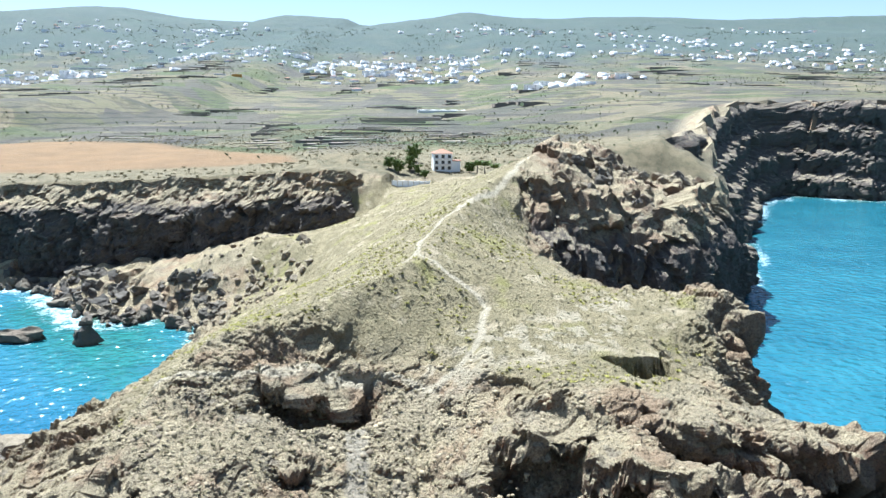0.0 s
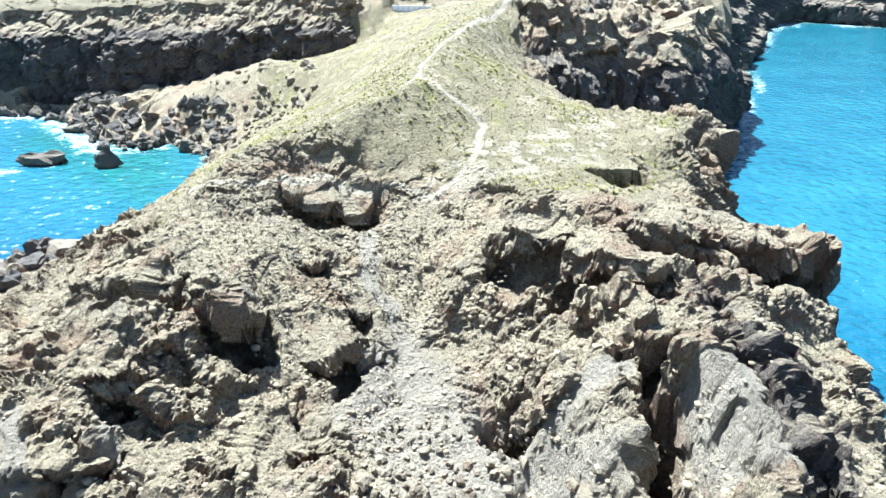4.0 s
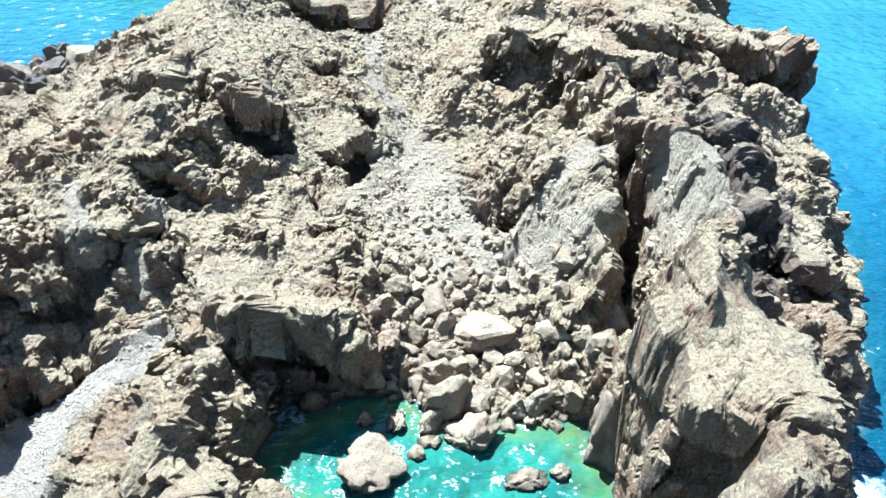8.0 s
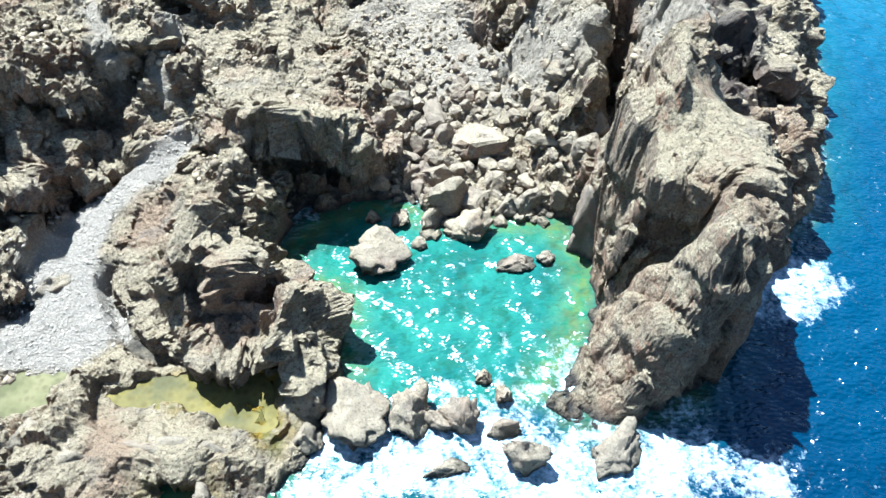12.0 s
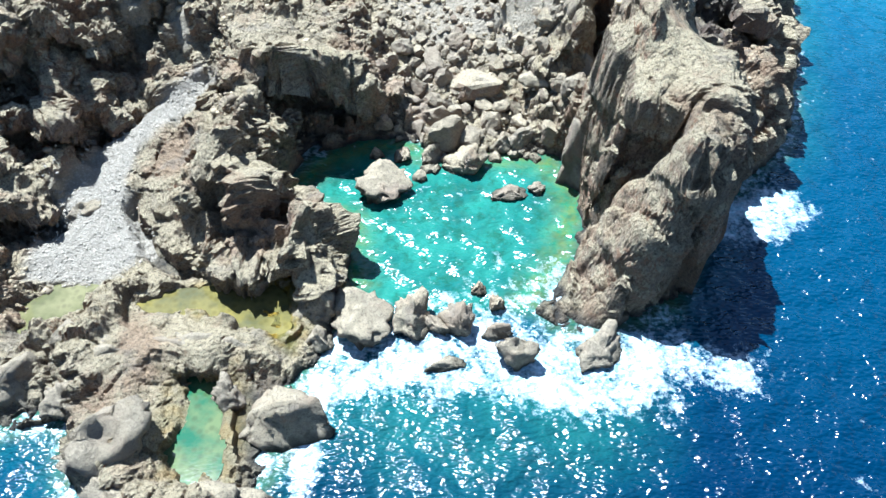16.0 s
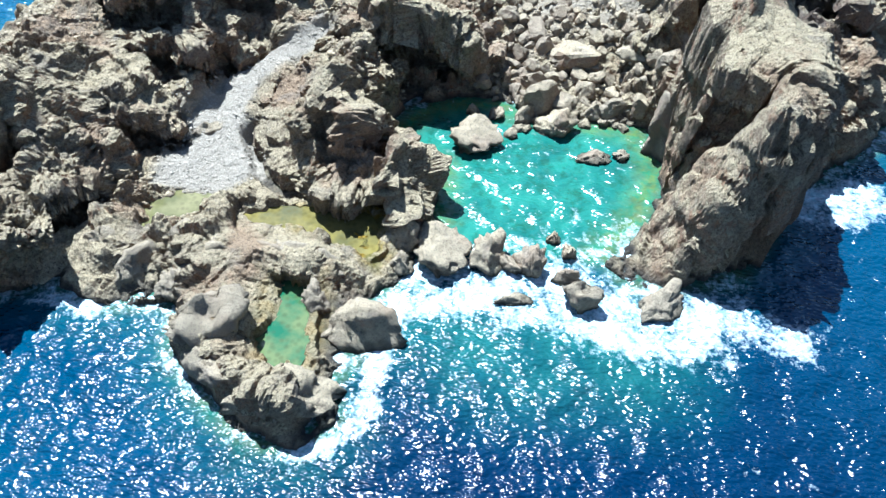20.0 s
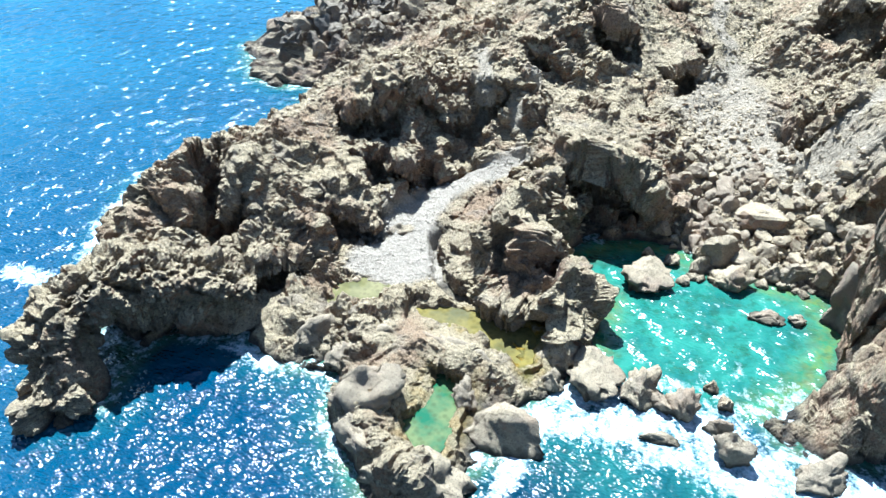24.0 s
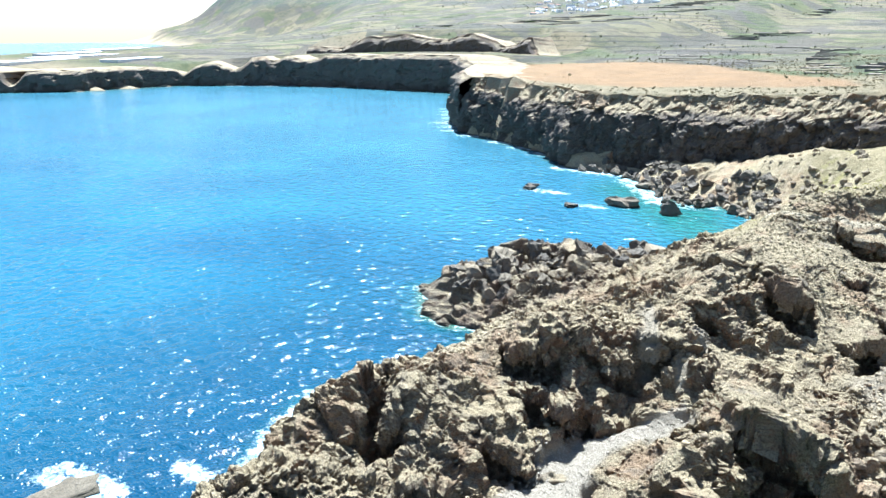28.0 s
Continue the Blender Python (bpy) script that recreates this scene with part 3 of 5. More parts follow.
crags = wild * (3.4 * ease(ridged(bx / 6.5, by / 6.5, bz / 9, 3, seed=95), 0.0, 0.75) - 1.0)
crags += 1.9 * ridged(hx / 14, hy / 14, hz / 16, 3, seed=80) + 1.6 * (rug - 0.5) - 0.3
for size, lift, crack, seed in ((6.5, 1.2, 0.7, 150), (2.9, 0.6, 0.4, 155), (1.35, 0.3, 0.22, 158)):
    high, gap = blocks(bx / size, by / size, bz / size, seed, 0.9)
    crags += rug * (lift * high - crack * (1 - ease(gap, 0.0, 0.2))) * ease(size / mesh_step, 1.6, 3.5)
for size, lift, seed in ((2.0, 0.75, 163), (0.95, 0.5, 166)):
    crags += rug * lift * (0.5 - lumps(bx / size, by / size, bz / size, seed)) * ease(size / mesh_step, 1.6, 3.5)
crags += 0.5 * rug * ridged(hx / 2.6, hy / 2.6, hz / 2.6, 3, seed=171) * ease(1 / mesh_step, 1.0, 2.4)
crags += 0.3 * rug * fbm(hx / 0.9, hy / 0.9, hz / 0.9, 2, seed=100) * ease(1 / mesh_step, 2.0, 3.5)
out = (rough[hit] * tall * crags)[:, None] * way
# the beds dip to the north-west, so that broken edges hang over towards the south-east
lean = np.maximum((rough[hit] * tall * crags), 0) * ease(hz, 2.0, 6.0)
out[:, 0] += 0.2 * lean
out[:, 1] -= 0.3 * lean
out[:, :2] *= np.clip(hz / 3, 0.15, 1)[:, None]
move[0][hit] += out[:, 0]
move[1][hit] += out[:, 1]
ground_z[hit] += out[:, 2]
ground_z = np.where(shore > 2.5, np.maximum(ground_z, 0.5), ground_z)
channel = band(px, py, [(-58, -54), (-66, -53), (-74, -51), (-94, -45)], 2.2, 2.0)
ground_z = ground_z * (1 - channel) - 3.0 * channel
for ring, level, *_ in TIDE_POOLS:
    near = (px > -54) & (px < -5) & (py > -56) & (py < -15)
    nx, ny = (px + move[0])[near], (py + move[1])[near]
    nx, ny = nx + 0.9 * fbm(nx / 2.2, ny / 2.2, octaves=3, seed=310), ny + 0.9 * fbm(nx / 2.2, ny / 2.2, octaves=3, seed=320)
    depth = np.where(inside(nx, ny, ring), 1, -1) * away(nx, ny, ring + ring[:1])
    z = ground_z[near]
    isle = ease(fbm(nx / 3.4, ny / 3.4, octaves=3, seed=330), 0.12, 0.3)
    z = np.where((depth > 0) & (z < level + 2.2), np.minimum(z, level - 0.05 - 0.4 * np.minimum(depth, 1.5) + 1.3 * isle), z)
    ground_z[near] = np.where((depth <= 0) & (depth > -1.4), np.maximum(z, level + 0.1 + 0.35 * np.minimum(-depth, 1.0)), z)
soft_land = 0.25 * fbm(px / 3, py / 3, octaves=4, seed=110) + 0.14 * vnoise(px / 0.8, py / 0.8, seed=120)
ground_z += np.where(shore > 0, (1 - rough) * soft_land * (1 - 0.7 * path), 0)
place = np.stack([px + move[0], py + move[1], ground_z], -1)
ground = sheet("ground", gx, gy, place, (("gravel", gravel), ("scree", scree), ("plateau", plateau), ("path", path), ("field", field), ("algae", algae), ("bare", bare), ("country", open_land)))
broken = (rough[:-1, :-1] > 0.25).reshape(-1)
ground.data.polygons.foreach_set("use_smooth", ~broken)
tagged(ground, "volcanic headland of craggy grey-brown rock with a dry scrubby plateau", "ground", kind="structure")


def evened():
    """Mean heights of the finished ground on half-metre squares round the headland."""
    i, j = np.round((place[..., 0] + 130) * 2).astype(int), np.round((place[..., 1] + 80) * 2).astype(int)
    keep = (i >= 0) & (i < 500) & (j >= 0) & (j < 420)
    total, count = np.zeros((420, 500)), np.zeros((420, 500))
    np.add.at(total, (j[keep], i[keep]), ground_z[keep])
    np.add.at(count, (j[keep], i[keep]), 1)
    for _ in range(12):
        tp, cp = np.pad(total, 1), np.pad(count, 1)
        blank = count == 0
        total = np.where(blank, tp[:-2, 1:-1] + tp[2:, 1:-1] + tp[1:-1, :-2] + tp[1:-1, 2:], total)
        count = np.where(blank, cp[:-2, 1:-1] + cp[2:, 1:-1] + cp[1:-1, :-2] + cp[1:-1, 2:], count)
    return total / np.maximum(count, 1)


EVENED = evened()


def ground_at(x, y):
    """Height of the ground under a place, or under many."""
    x, y = np.asarray(x, float), np.asarray(y, float)
    u, v = np.interp(x, gx, np.arange(len(gx))), np.interp(y, gy, np.arange(len(gy)))
    i, j = np.minimum(u.astype(int), len(gx) - 2), np.minimum(v.astype(int), len(gy) - 2)
    a, b = u - i, v - j
    wide = ground_z[j, i] * (1 - a) * (1 - b) + ground_z[j, i + 1] * a * (1 - b) + ground_z[j + 1, i] * (1 - a) * b + ground_z[j + 1, i + 1] * a * b
    i, j = np.clip(np.round((x + 130) * 2), 0, 499).astype(int), np.clip(np.round((y + 80) * 2), 0, 419).astype(int)
    return np.where((x > -128) & (x < 118) & (y > -78) & (y < 128), EVENED[j, i], wide)


# ---- materials ----
def material(name, rough=0.8, metal=0.0):
    m = bpy.data.materials.new(name)
    m.use_nodes = True
    b = m.node_tree.nodes["Principled BSDF"]
    b.inputs["Roughness"].default_value, b.inputs["Metallic"].default_value = rough, metal
    return m, m.node_tree, b


class Nodes:
    """Shortcuts for building node trees."""

    def __init__(self, tree):
        self.tree = tree
        self.co = tree.nodes.new("ShaderNodeTexCoord").outputs["Object"]
        self.world = tree.nodes.new("ShaderNodeNewGeometry").outputs["Position"]

    def put(self, kind, **inputs):
        node = self.tree.nodes.new(kind)
        for key, value in inputs.items():
            self.give(node.inputs[key.replace("_", " ")], value)
        return node

    def give(self, socket, value):
        if isinstance(value, bpy.types.NodeSocket):
            self.tree.links.new(value, socket)
        else:
            socket.default_value = value

    def noise(self, scale, detail=4.0, rough=0.55, co=None):
        n = self.put("ShaderNodeTexNoise", Scale=scale, Detail=detail, Roughness=rough)
        self.tree.links.new(co or self.world, n.inputs["Vector"])
        return n.outputs["Fac"]

    def cells(self, scale, feature="F1", co=None):
        n = self.put("ShaderNodeTexVoronoi", Scale=scale)
        n.feature = feature
        self.tree.links.new(co or self.world, n.inputs["Vector"])
        return n.outputs

    def step(self, value, low, high, to_low=0.0, to_high=1.0):
        n = self.put("ShaderNodeMapRange")
        self.give(n.inputs[0], value)
        for k, v in enumerate((low, high, to_low, to_high)):
            n.inputs[k + 1].default_value = v
        return n.outputs[0]

    def math(self, op, a, b=0.0):
        n = self.tree.nodes.new("ShaderNodeMath")
        n.operation = op
        self.give(n.inputs[0], a)
        self.give(n.inputs[1], b)
        return n.outputs[0]

    def mix(self, factor, a, b):
        n = self.tree.nodes.new("ShaderNodeMix")
        n.data_type = "RGBA"
        self.give(n.inputs["Factor"], factor)
        for key, v in (("A", a), ("B", b)):
            s = [i for i in n.inputs if i.name == key and i.type == "RGBA"][0]
            self.give(s, (*v, 1.0) if isinstance(v, tuple) and len(v) == 3 else v)
        return [o for o in n.outputs if o.type == "RGBA"][0]

    def attribute(self, name):
        n = self.tree.nodes.new("ShaderNodeAttribute")
        n.attribute_name = name
        return n.outputs["Fac"]

    def bump(self, height, strength, distance, normal=None):
        n = self.put("ShaderNodeBump", Strength=strength, Distance=distance, Height=height)
        if normal is not None:
            self.tree.links.new(normal, n.inputs["Normal"])
        return n.outputs["Normal"]


def rock_colour(k):
    """Basalt: dark lava with rusty patches, pale dust on tops, and shade painted on by keeping steep faces dark."""
    base = k.mix(k.step(k.noise(0.12, 5.0), 0.35, 0.65), (0.27, 0.20, 0.125), (0.19, 0.152, 0.112))
    base = k.mix(k.step(k.noise(0.22, 3.0), 0.52, 0.62), base, (0.30, 0.16, 0.088))
    base = k.mix(k.step(k.noise(1.6, 6.0, 0.65), 0.42, 0.62), base, (0.32, 0.26, 0.17))
    base = k.mix(k.step(k.noise(0.055, 4.0), 0.5, 0.62, 0.0, 0.7), base, (0.24, 0.15, 0.095))
    # upward faces go paler; steep ones stay dark, shade put into the colour
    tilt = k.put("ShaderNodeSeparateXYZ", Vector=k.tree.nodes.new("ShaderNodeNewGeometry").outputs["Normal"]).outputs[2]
    dust_shade = k.math("ADD", tilt, k.math("MULTIPLY", k.noise(0.7, 6.0, 0.7), 1.1))
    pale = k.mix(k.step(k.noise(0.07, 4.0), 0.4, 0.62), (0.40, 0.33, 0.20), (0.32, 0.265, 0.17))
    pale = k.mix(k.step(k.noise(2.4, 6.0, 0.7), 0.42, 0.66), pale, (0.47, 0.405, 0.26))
    dust_shade = k.math("SUBTRACT", dust_shade, k.math("MULTIPLY", k.attribute("bare"), 0.42))
    base = k.mix(k.step(dust_shade, 0.82, 1.12), base, pale)
    base = k.mix(k.step(k.noise(0.085, 5.0, 0.65), 0.52, 0.62, 0.0, 0.6), base, (0.30, 0.19, 0.115))
    base = k.mix(k.step(k.noise(0.19, 5.0, 0.65), 0.56, 0.66, 0.0, 0.55), base, (0.20, 0.175, 0.14))
    # dark speckles painted for the shade in small pits, among the stone's grain
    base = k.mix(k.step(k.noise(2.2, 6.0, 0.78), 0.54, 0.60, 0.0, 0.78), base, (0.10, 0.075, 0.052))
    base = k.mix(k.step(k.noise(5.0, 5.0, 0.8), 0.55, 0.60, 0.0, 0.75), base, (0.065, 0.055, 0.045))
    # dark lava tone, which also paints the shade of the cliff faces
    lava_shade = k.math("MULTIPLY", k.step(k.attribute("bare"), 0.25, 0.9, 0.0, 0.8), k.step(dust_shade, 1.25, 0.95, 0.25, 1.0))
    return k.mix(lava_shade, base, k.mix(k.step(k.noise(0.9, 6.0, 0.7), 0.4, 0.6), (0.062, 0.06, 0.06), (0.105, 0.096, 0.085)))


def ground_material():
    m, tree, b = material("volcanic_ground", 0.92)
    k = Nodes(tree)
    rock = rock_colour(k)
    rise = k.put("ShaderNodeSeparateXYZ", Vector=k.world).outputs[2]
    wet = k.step(k.math("ADD", rise, k.math("MULTIPLY", k.noise(0.7), 1.6)), 0.9, 2.2, 1.0, 0.0)
    rock = k.mix(wet, rock, (0.05, 0.047, 0.04))
    scrub = k.mix(k.step(k.noise(0.25, 4.0), 0.4, 0.6), (0.31, 0.26, 0.15), (0.23, 0.195, 0.11))
    scrub = k.mix(k.step(k.noise(1.7, 5.0, 0.7), 0.50, 0.62), scrub, (0.20, 0.178, 0.10))
    scrub = k.mix(k.step(k.noise(0.09, 3.0), 0.56, 0.7), scrub, (0.27, 0.25, 0.09))
    scrub = k.mix(k.step(k.noise(0.16, 5.0), 0.57, 0.66), scrub, (0.385, 0.325, 0.21))
    stones = k.mix(k.step(k.cells(2.6)["Distance"], 0.1, 0.5), (0.47, 0.425, 0.34), (0.34, 0.305, 0.24))
    dust = k.mix(k.noise(0.8), (0.385, 0.335, 0.245), (0.32, 0.28, 0.205))
    dust = k.mix(k.step(k.noise(3.0, 5.0, 0.7), 0.5, 0.68), dust, (0.20, 0.18, 0.14))
    colour = k.mix(k.attribute("scree"), rock, dust)
    colour = k.mix(k.attribute("plateau"), colour, scrub)
    slime = k.mix(k.step(k.noise(0.5, 4.0), 0.4, 0.6), (0.27, 0.175, 0.015), (0.15, 0.135, 0.035))
    slimy = k.math("MULTIPLY", k.attribute("algae"), k.step(k.math("ADD", k.noise(0.35, 5.0), k.math("MULTIPLY", rise, -0.07)), 0.2, 0.36))
    colour = k.mix(slimy, colour, slime)
    colour = k.mix(k.attribute("gravel"), colour, stones)
    land = k.mix(k.step(k.noise(0.012, 5.0), 0.38, 0.6), (0.165, 0.14, 0.085), (0.095, 0.098, 0.05))
    land = k.mix(k.step(k.noise(0.05, 6.0, 0.7), 0.46, 0.60, 0.0, 0.85), land, (0.062, 0.066, 0.038))
    land = k.mix(k.step(k.noise(0.004, 3.0), 0.5, 0.68), land, (0.10, 0.092, 0.075))
    plot = k.put("ShaderNodeSeparateColor", Color=k.cells(0.013)["Color"]).outputs
    land = k.mix(k.step(plot[0], 0.62, 0.66, 0.0, 0.5), land, (0.052, 0.082, 0.025))
    land = k.mix(k.step(plot[1], 0.70, 0.74, 0.0, 0.6), land, (0.18, 0.15, 0.095))
    land = k.mix(k.step(plot[2], 0.66, 0.7, 0.0, 0.7), land, (0.075, 0.07, 0.062))
    walls = k.math("FRACT", k.math("ADD", k.math("MULTIPLY", rise, 0.16), k.math("MULTIPLY", k.noise(0.006, 3.0), 2.5)))
    walled = k.math("MULTIPLY", k.step(walls, 0.30, 0.24), k.step(k.noise(0.007, 4.0), 0.44, 0.54, 0.0, 0.8))
    land = k.mix(walled, land, (0.045, 0.042, 0.04))
    land = k.mix(k.step(k.noise(0.16, 6.0, 0.75), 0.55, 0.62, 0.0, 0.75), land, (0.035, 0.045, 0.022))
    north = k.put("ShaderNodeSeparateXYZ", Vector=k.world).outputs[1]
    grass = k.mix(k.step(k.noise(0.15, 5.0, 0.7), 0.42, 0.62), (0.23, 0.19, 0.115), (0.13, 0.118, 0.07))
    land = k.mix(k.step(north, 520.0, 430.0, 0.0, 0.9), land, grass)
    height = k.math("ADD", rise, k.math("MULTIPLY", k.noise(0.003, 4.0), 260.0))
    # high forest, its green tinted blue to paint in the distant haze
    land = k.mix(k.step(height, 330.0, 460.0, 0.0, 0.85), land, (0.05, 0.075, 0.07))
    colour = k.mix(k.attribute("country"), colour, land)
    soil = k.mix(k.step(k.noise(0.04, 4.0), 0.35, 0.65), (0.235, 0.152, 0.078), (0.19, 0.127, 0.068))
    colour = k.mix(k.attribute("field"), colour, soil)
    colour = k.mix(k.math("MULTIPLY", k.attribute("path"), 0.9), colour, (0.44, 0.385, 0.275))
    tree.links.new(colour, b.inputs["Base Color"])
    nodules = k.math("ADD", k.math("MULTIPLY", k.cells(1.5)["Distance"], k.step(k.attribute("gravel"), 0.0, 1.0, -0.4, -0.08)), k.math("MULTIPLY", k.noise(3.4, 5.0, 0.8), 0.45))
    fine = k.math("ADD", k.noise(1.9, 8.0, 0.72), nodules)
    tree.links.new(k.bump(fine, 1.0, 1.05), b.inputs["Normal"])
    b.inputs["Specular IOR Level"].default_value = 0.2
    return m


def water_material():
    m, tree, b = material("sea_water", 0.1)
    k = Nodes(tree)
    deep = k.mix(k.step(k.noise(0.02, 3.0), 0.35, 0.65), (0.0004, 0.0075, 0.026), (0.0007, 0.016, 0.041))
    shallow = k.mix(k.step(k.noise(0.12, 4.0), 0.4, 0.65), (0.024, 0.135, 0.098), (0.013, 0.085, 0.07))
    shallow = k.mix(k.step(k.noise(0.32, 6.0, 0.65), 0.52, 0.62, 0.0, 0.75), shallow, (0.012, 0.065, 0.04))
    bed = k.cells(0.55)
    edge = k.mix(k.step(k.noise(0.6, 5.0), 0.4, 0.6), (0.085, 0.125, 0.028), (0.028, 0.125, 0.055))
    edge = k.mix(k.step(bed["Distance"], 0.75, 0.25, 0.0, 0.6), edge, (0.075, 0.085, 0.035))
    stony = k.math("MULTIPLY", k.step(bed["Distance"], 0.6, 0.2), k.step(k.noise(0.11, 4.0), 0.5, 0.6, 0.0, 0.5))
    shallow = k.mix(stony, shallow, (0.02, 0.07, 0.045))
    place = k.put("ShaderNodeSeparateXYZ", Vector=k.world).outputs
    # paler westward and with distance: sky reflection and haze put into the colour
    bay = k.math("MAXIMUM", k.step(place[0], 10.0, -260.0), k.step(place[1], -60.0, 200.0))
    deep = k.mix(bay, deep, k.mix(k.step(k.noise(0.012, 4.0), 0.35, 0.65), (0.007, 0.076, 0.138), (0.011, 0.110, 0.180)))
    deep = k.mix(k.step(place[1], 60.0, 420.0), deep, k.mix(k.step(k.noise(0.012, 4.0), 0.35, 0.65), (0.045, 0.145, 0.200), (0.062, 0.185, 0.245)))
    # eastern bay painted paler for the sky reflected in it
    east_sheen = k.math("MULTIPLY", k.step(place[0], 60.0, 130.0), k.step(place[1], 0.0, 120.0))
    deep = k.mix(east_sheen, deep, k.mix(k.step(k.noise(0.03, 4.0), 0.35, 0.65), (0.016, 0.095, 0.130), (0.026, 0.130, 0.165)))
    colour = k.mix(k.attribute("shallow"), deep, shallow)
    colour = k.mix(k.attribute("edge"), colour, edge)
    swirl = k.math("ADD", k.step(k.noise(0.22, 6.0, 0.72), 0.3, 0.7), k.math("MULTIPLY", k.step(k.noise(0.9, 6.0, 0.7), 0.3, 0.7), 0.8))
    foam = k.step(k.math("ADD", k.attribute("foam"), k.math("MULTIPLY", swirl, 0.8)), 1.06, 1.66)
    colour = k.mix(foam, colour, k.mix(k.step(k.noise(0.8, 6.0, 0.7), 0.4, 0.62), (0.26, 0.40, 0.43), (0.62, 0.66, 0.68)))
    tree.links.new(colour, b.inputs["Base Color"])
    tree.links.new(k.step(foam, 0.0, 1.0, 0.125, 0.7), b.inputs["Roughness"])
    b.inputs["IOR"].default_value = 1.33
    b.inputs["Specular IOR Level"].default_value = 0.65
    squeeze = k.put("ShaderNodeMapping", Vector=k.world)
    squeeze.inputs["Rotation"].default_value[2] = 0.5
    squeeze.inputs["Scale"].default_value = (0.75, 1.25, 1.0)
    chop = squeeze.outputs[0]
    waves = k.math("ADD", k.noise(0.24, 1.0, 0.5), k.math("MULTIPLY", k.math("MULTIPLY", k.noise(1.5, 0.8, 0.4, chop), k.math("MULTIPLY", k.step(k.attribute("shallow"), 0.3, 0.9, 1.0, 0.6), k.step(place[1], -90.0, 90.0, 1.0, 0.4))), 0.285))
    tree.links.new(k.bump(waves, 1.0, 1.55), b.inputs["Normal"])
    return m


MAT_GROUND, MAT_WATER = ground_material(), water_material()
ground.data.materials.append(MAT_GROUND)

# ---- the sea ----
SURF = [
    ([(-4, -34), (6, -33), (16, -33), (26, -35), (33, -36)], 2.5, 7.0),
    ([(22, -37), (32, -38)], 2.0, 8.0),
    ([(53, -9), (58, -9.5), (62, -7)], 2.6, 5.0),
    ([(-7, -37), (-7.5, -48), (-8, -56), (-14, -61)], 0.3, 3.2),
    ([(36, -33), (46, -37)], 0.5, 6.0),
    ([(-104, -43), (-97, -42)], 0.8, 3.0),
    ([(-56, -42), (-47, -44)], 0.4, 3.0),
    ([(-120, -58), (-106, -56)], 2.5, 3.0),
    ([(-105, -6), (-99, -25), (-92, -37)], 0.4, 5.0),
    ([(-205, 291), (-165, 290), (-120, 236), (-96, 240)], 2.0, 9.0),
    ([(-150, 203), (-128, 213)], 1.0, 5.0), ([(-187, 225), (-165, 222)], 1.0, 4.0),
    ([(-350, 385), (-290, 360), (-225, 322)], 1.0, 9.0),
    ([(-480, 560), (-400, 430), (-352, 386)], 1.0, 10.0),
    ([(240, 490), (310, 624), (360, 676), (430, 630), (700, 600)], 3.0, 12.0),
    ([(124, 225), (152, 282), (204, 385), (244, 480)], 0.3, 4.0),
    ([(-1000, 555), (-900, 645), (-792, 688), (-600, 708)], 2.0, 8.0),
    ([(10, -25), (16, -23), (24, -23)], 2.0, 7.0),
]
sx = spaced(-120, 90, 1.3, -4900, 4900, 1.05, 140)
sy = spaced(-115, 60, 1.3, -1500, 4800, 1.05, 140)
qx, qy = np.meshgrid(sx, sy)
sd = from_shore(qx, qy)
pool_ring = POOL + [(10, -27), (0, -26)]
in_pool = area(qx, qy, pool_ring, 2.5)
shallow = np.maximum(np.maximum(in_pool, np.maximum(0.2 * ease(sd, -10, -2), 0.45 * band(qx, qy, [(-4, -38), (8, -42), (24, -41)], 1, 17))), 0.75 * area(qx, qy, [(-110, 190), (-75, 160), (-70, 200), (-85, 240), (-160, 290), (-160, 250)], 18))
edge = np.maximum(ease(sd, -7.0, 0.0) * in_pool, 0.5 * ease(sd, -3, 0))
foam = 0.42 * ease(sd, -3.5, -0.5) * (1 - in_pool)
for line, wide, soft in SURF:
    foam = np.maximum(foam, band(qx, qy, line, wide, soft) * (0.66 - 0.28 * in_pool))
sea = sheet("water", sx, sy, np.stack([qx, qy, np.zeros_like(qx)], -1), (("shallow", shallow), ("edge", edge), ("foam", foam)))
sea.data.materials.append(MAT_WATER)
tagged(sea, "blue ocean with a turquoise rock pool and white surf", "water", kind="structure")


# ---- rocks ----
def part(name, bm, mat, parent=None, label=""):
    me = bpy.data.meshes.new(name)
    bm.to_mesh(me)
    bm.free()
    me.materials.append(mat)
    ob = new(name, me)
    if parent is not None:
        ob.parent = parent
    return tagged(ob, label)


def rock_material(name, bare=0.0):
    m, tree, b = material(name, 0.9)
    k = Nodes(tree)
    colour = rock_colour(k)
    random_grey = tree.nodes.new("ShaderNodeObjectInfo").outputs["Random"]
    colour = k.mix(k.step(random_grey, 0.0, 1.0, bare or 0.25, bare + 0.3 if bare else 0.7), colour, (0.10, 0.092, 0.08) if bare else (0.205, 0.175, 0.13))
    rise = k.put("ShaderNodeSeparateXYZ", Vector=k.world).outputs[2]
    wet = k.step(k.math("ADD", rise, k.math("MULTIPLY", k.noise(1.1), 1.0)), 0.6, 1.5, 1.0, 0.0)
    colour = k.mix(wet, colour, (0.055, 0.05, 0.035))
    tree.links.new(colour, b.inputs["Base Color"])
    fine = k.math("ADD", k.noise(1.6, 8.0, 0.74), k.math("MULTIPLY", k.noise(4.5, 4.0, 0.7), 0.5))
    tree.links.new(k.bump(fine, 1.0, 0.45), b.inputs["Normal"])
    b.inputs["Specular IOR Level"].default_value = 0.2
    return m


MAT_ROCK, MAT_LAVA = rock_material("sea_boulder_rock"), rock_material("dark_lava_rock", 0.68)


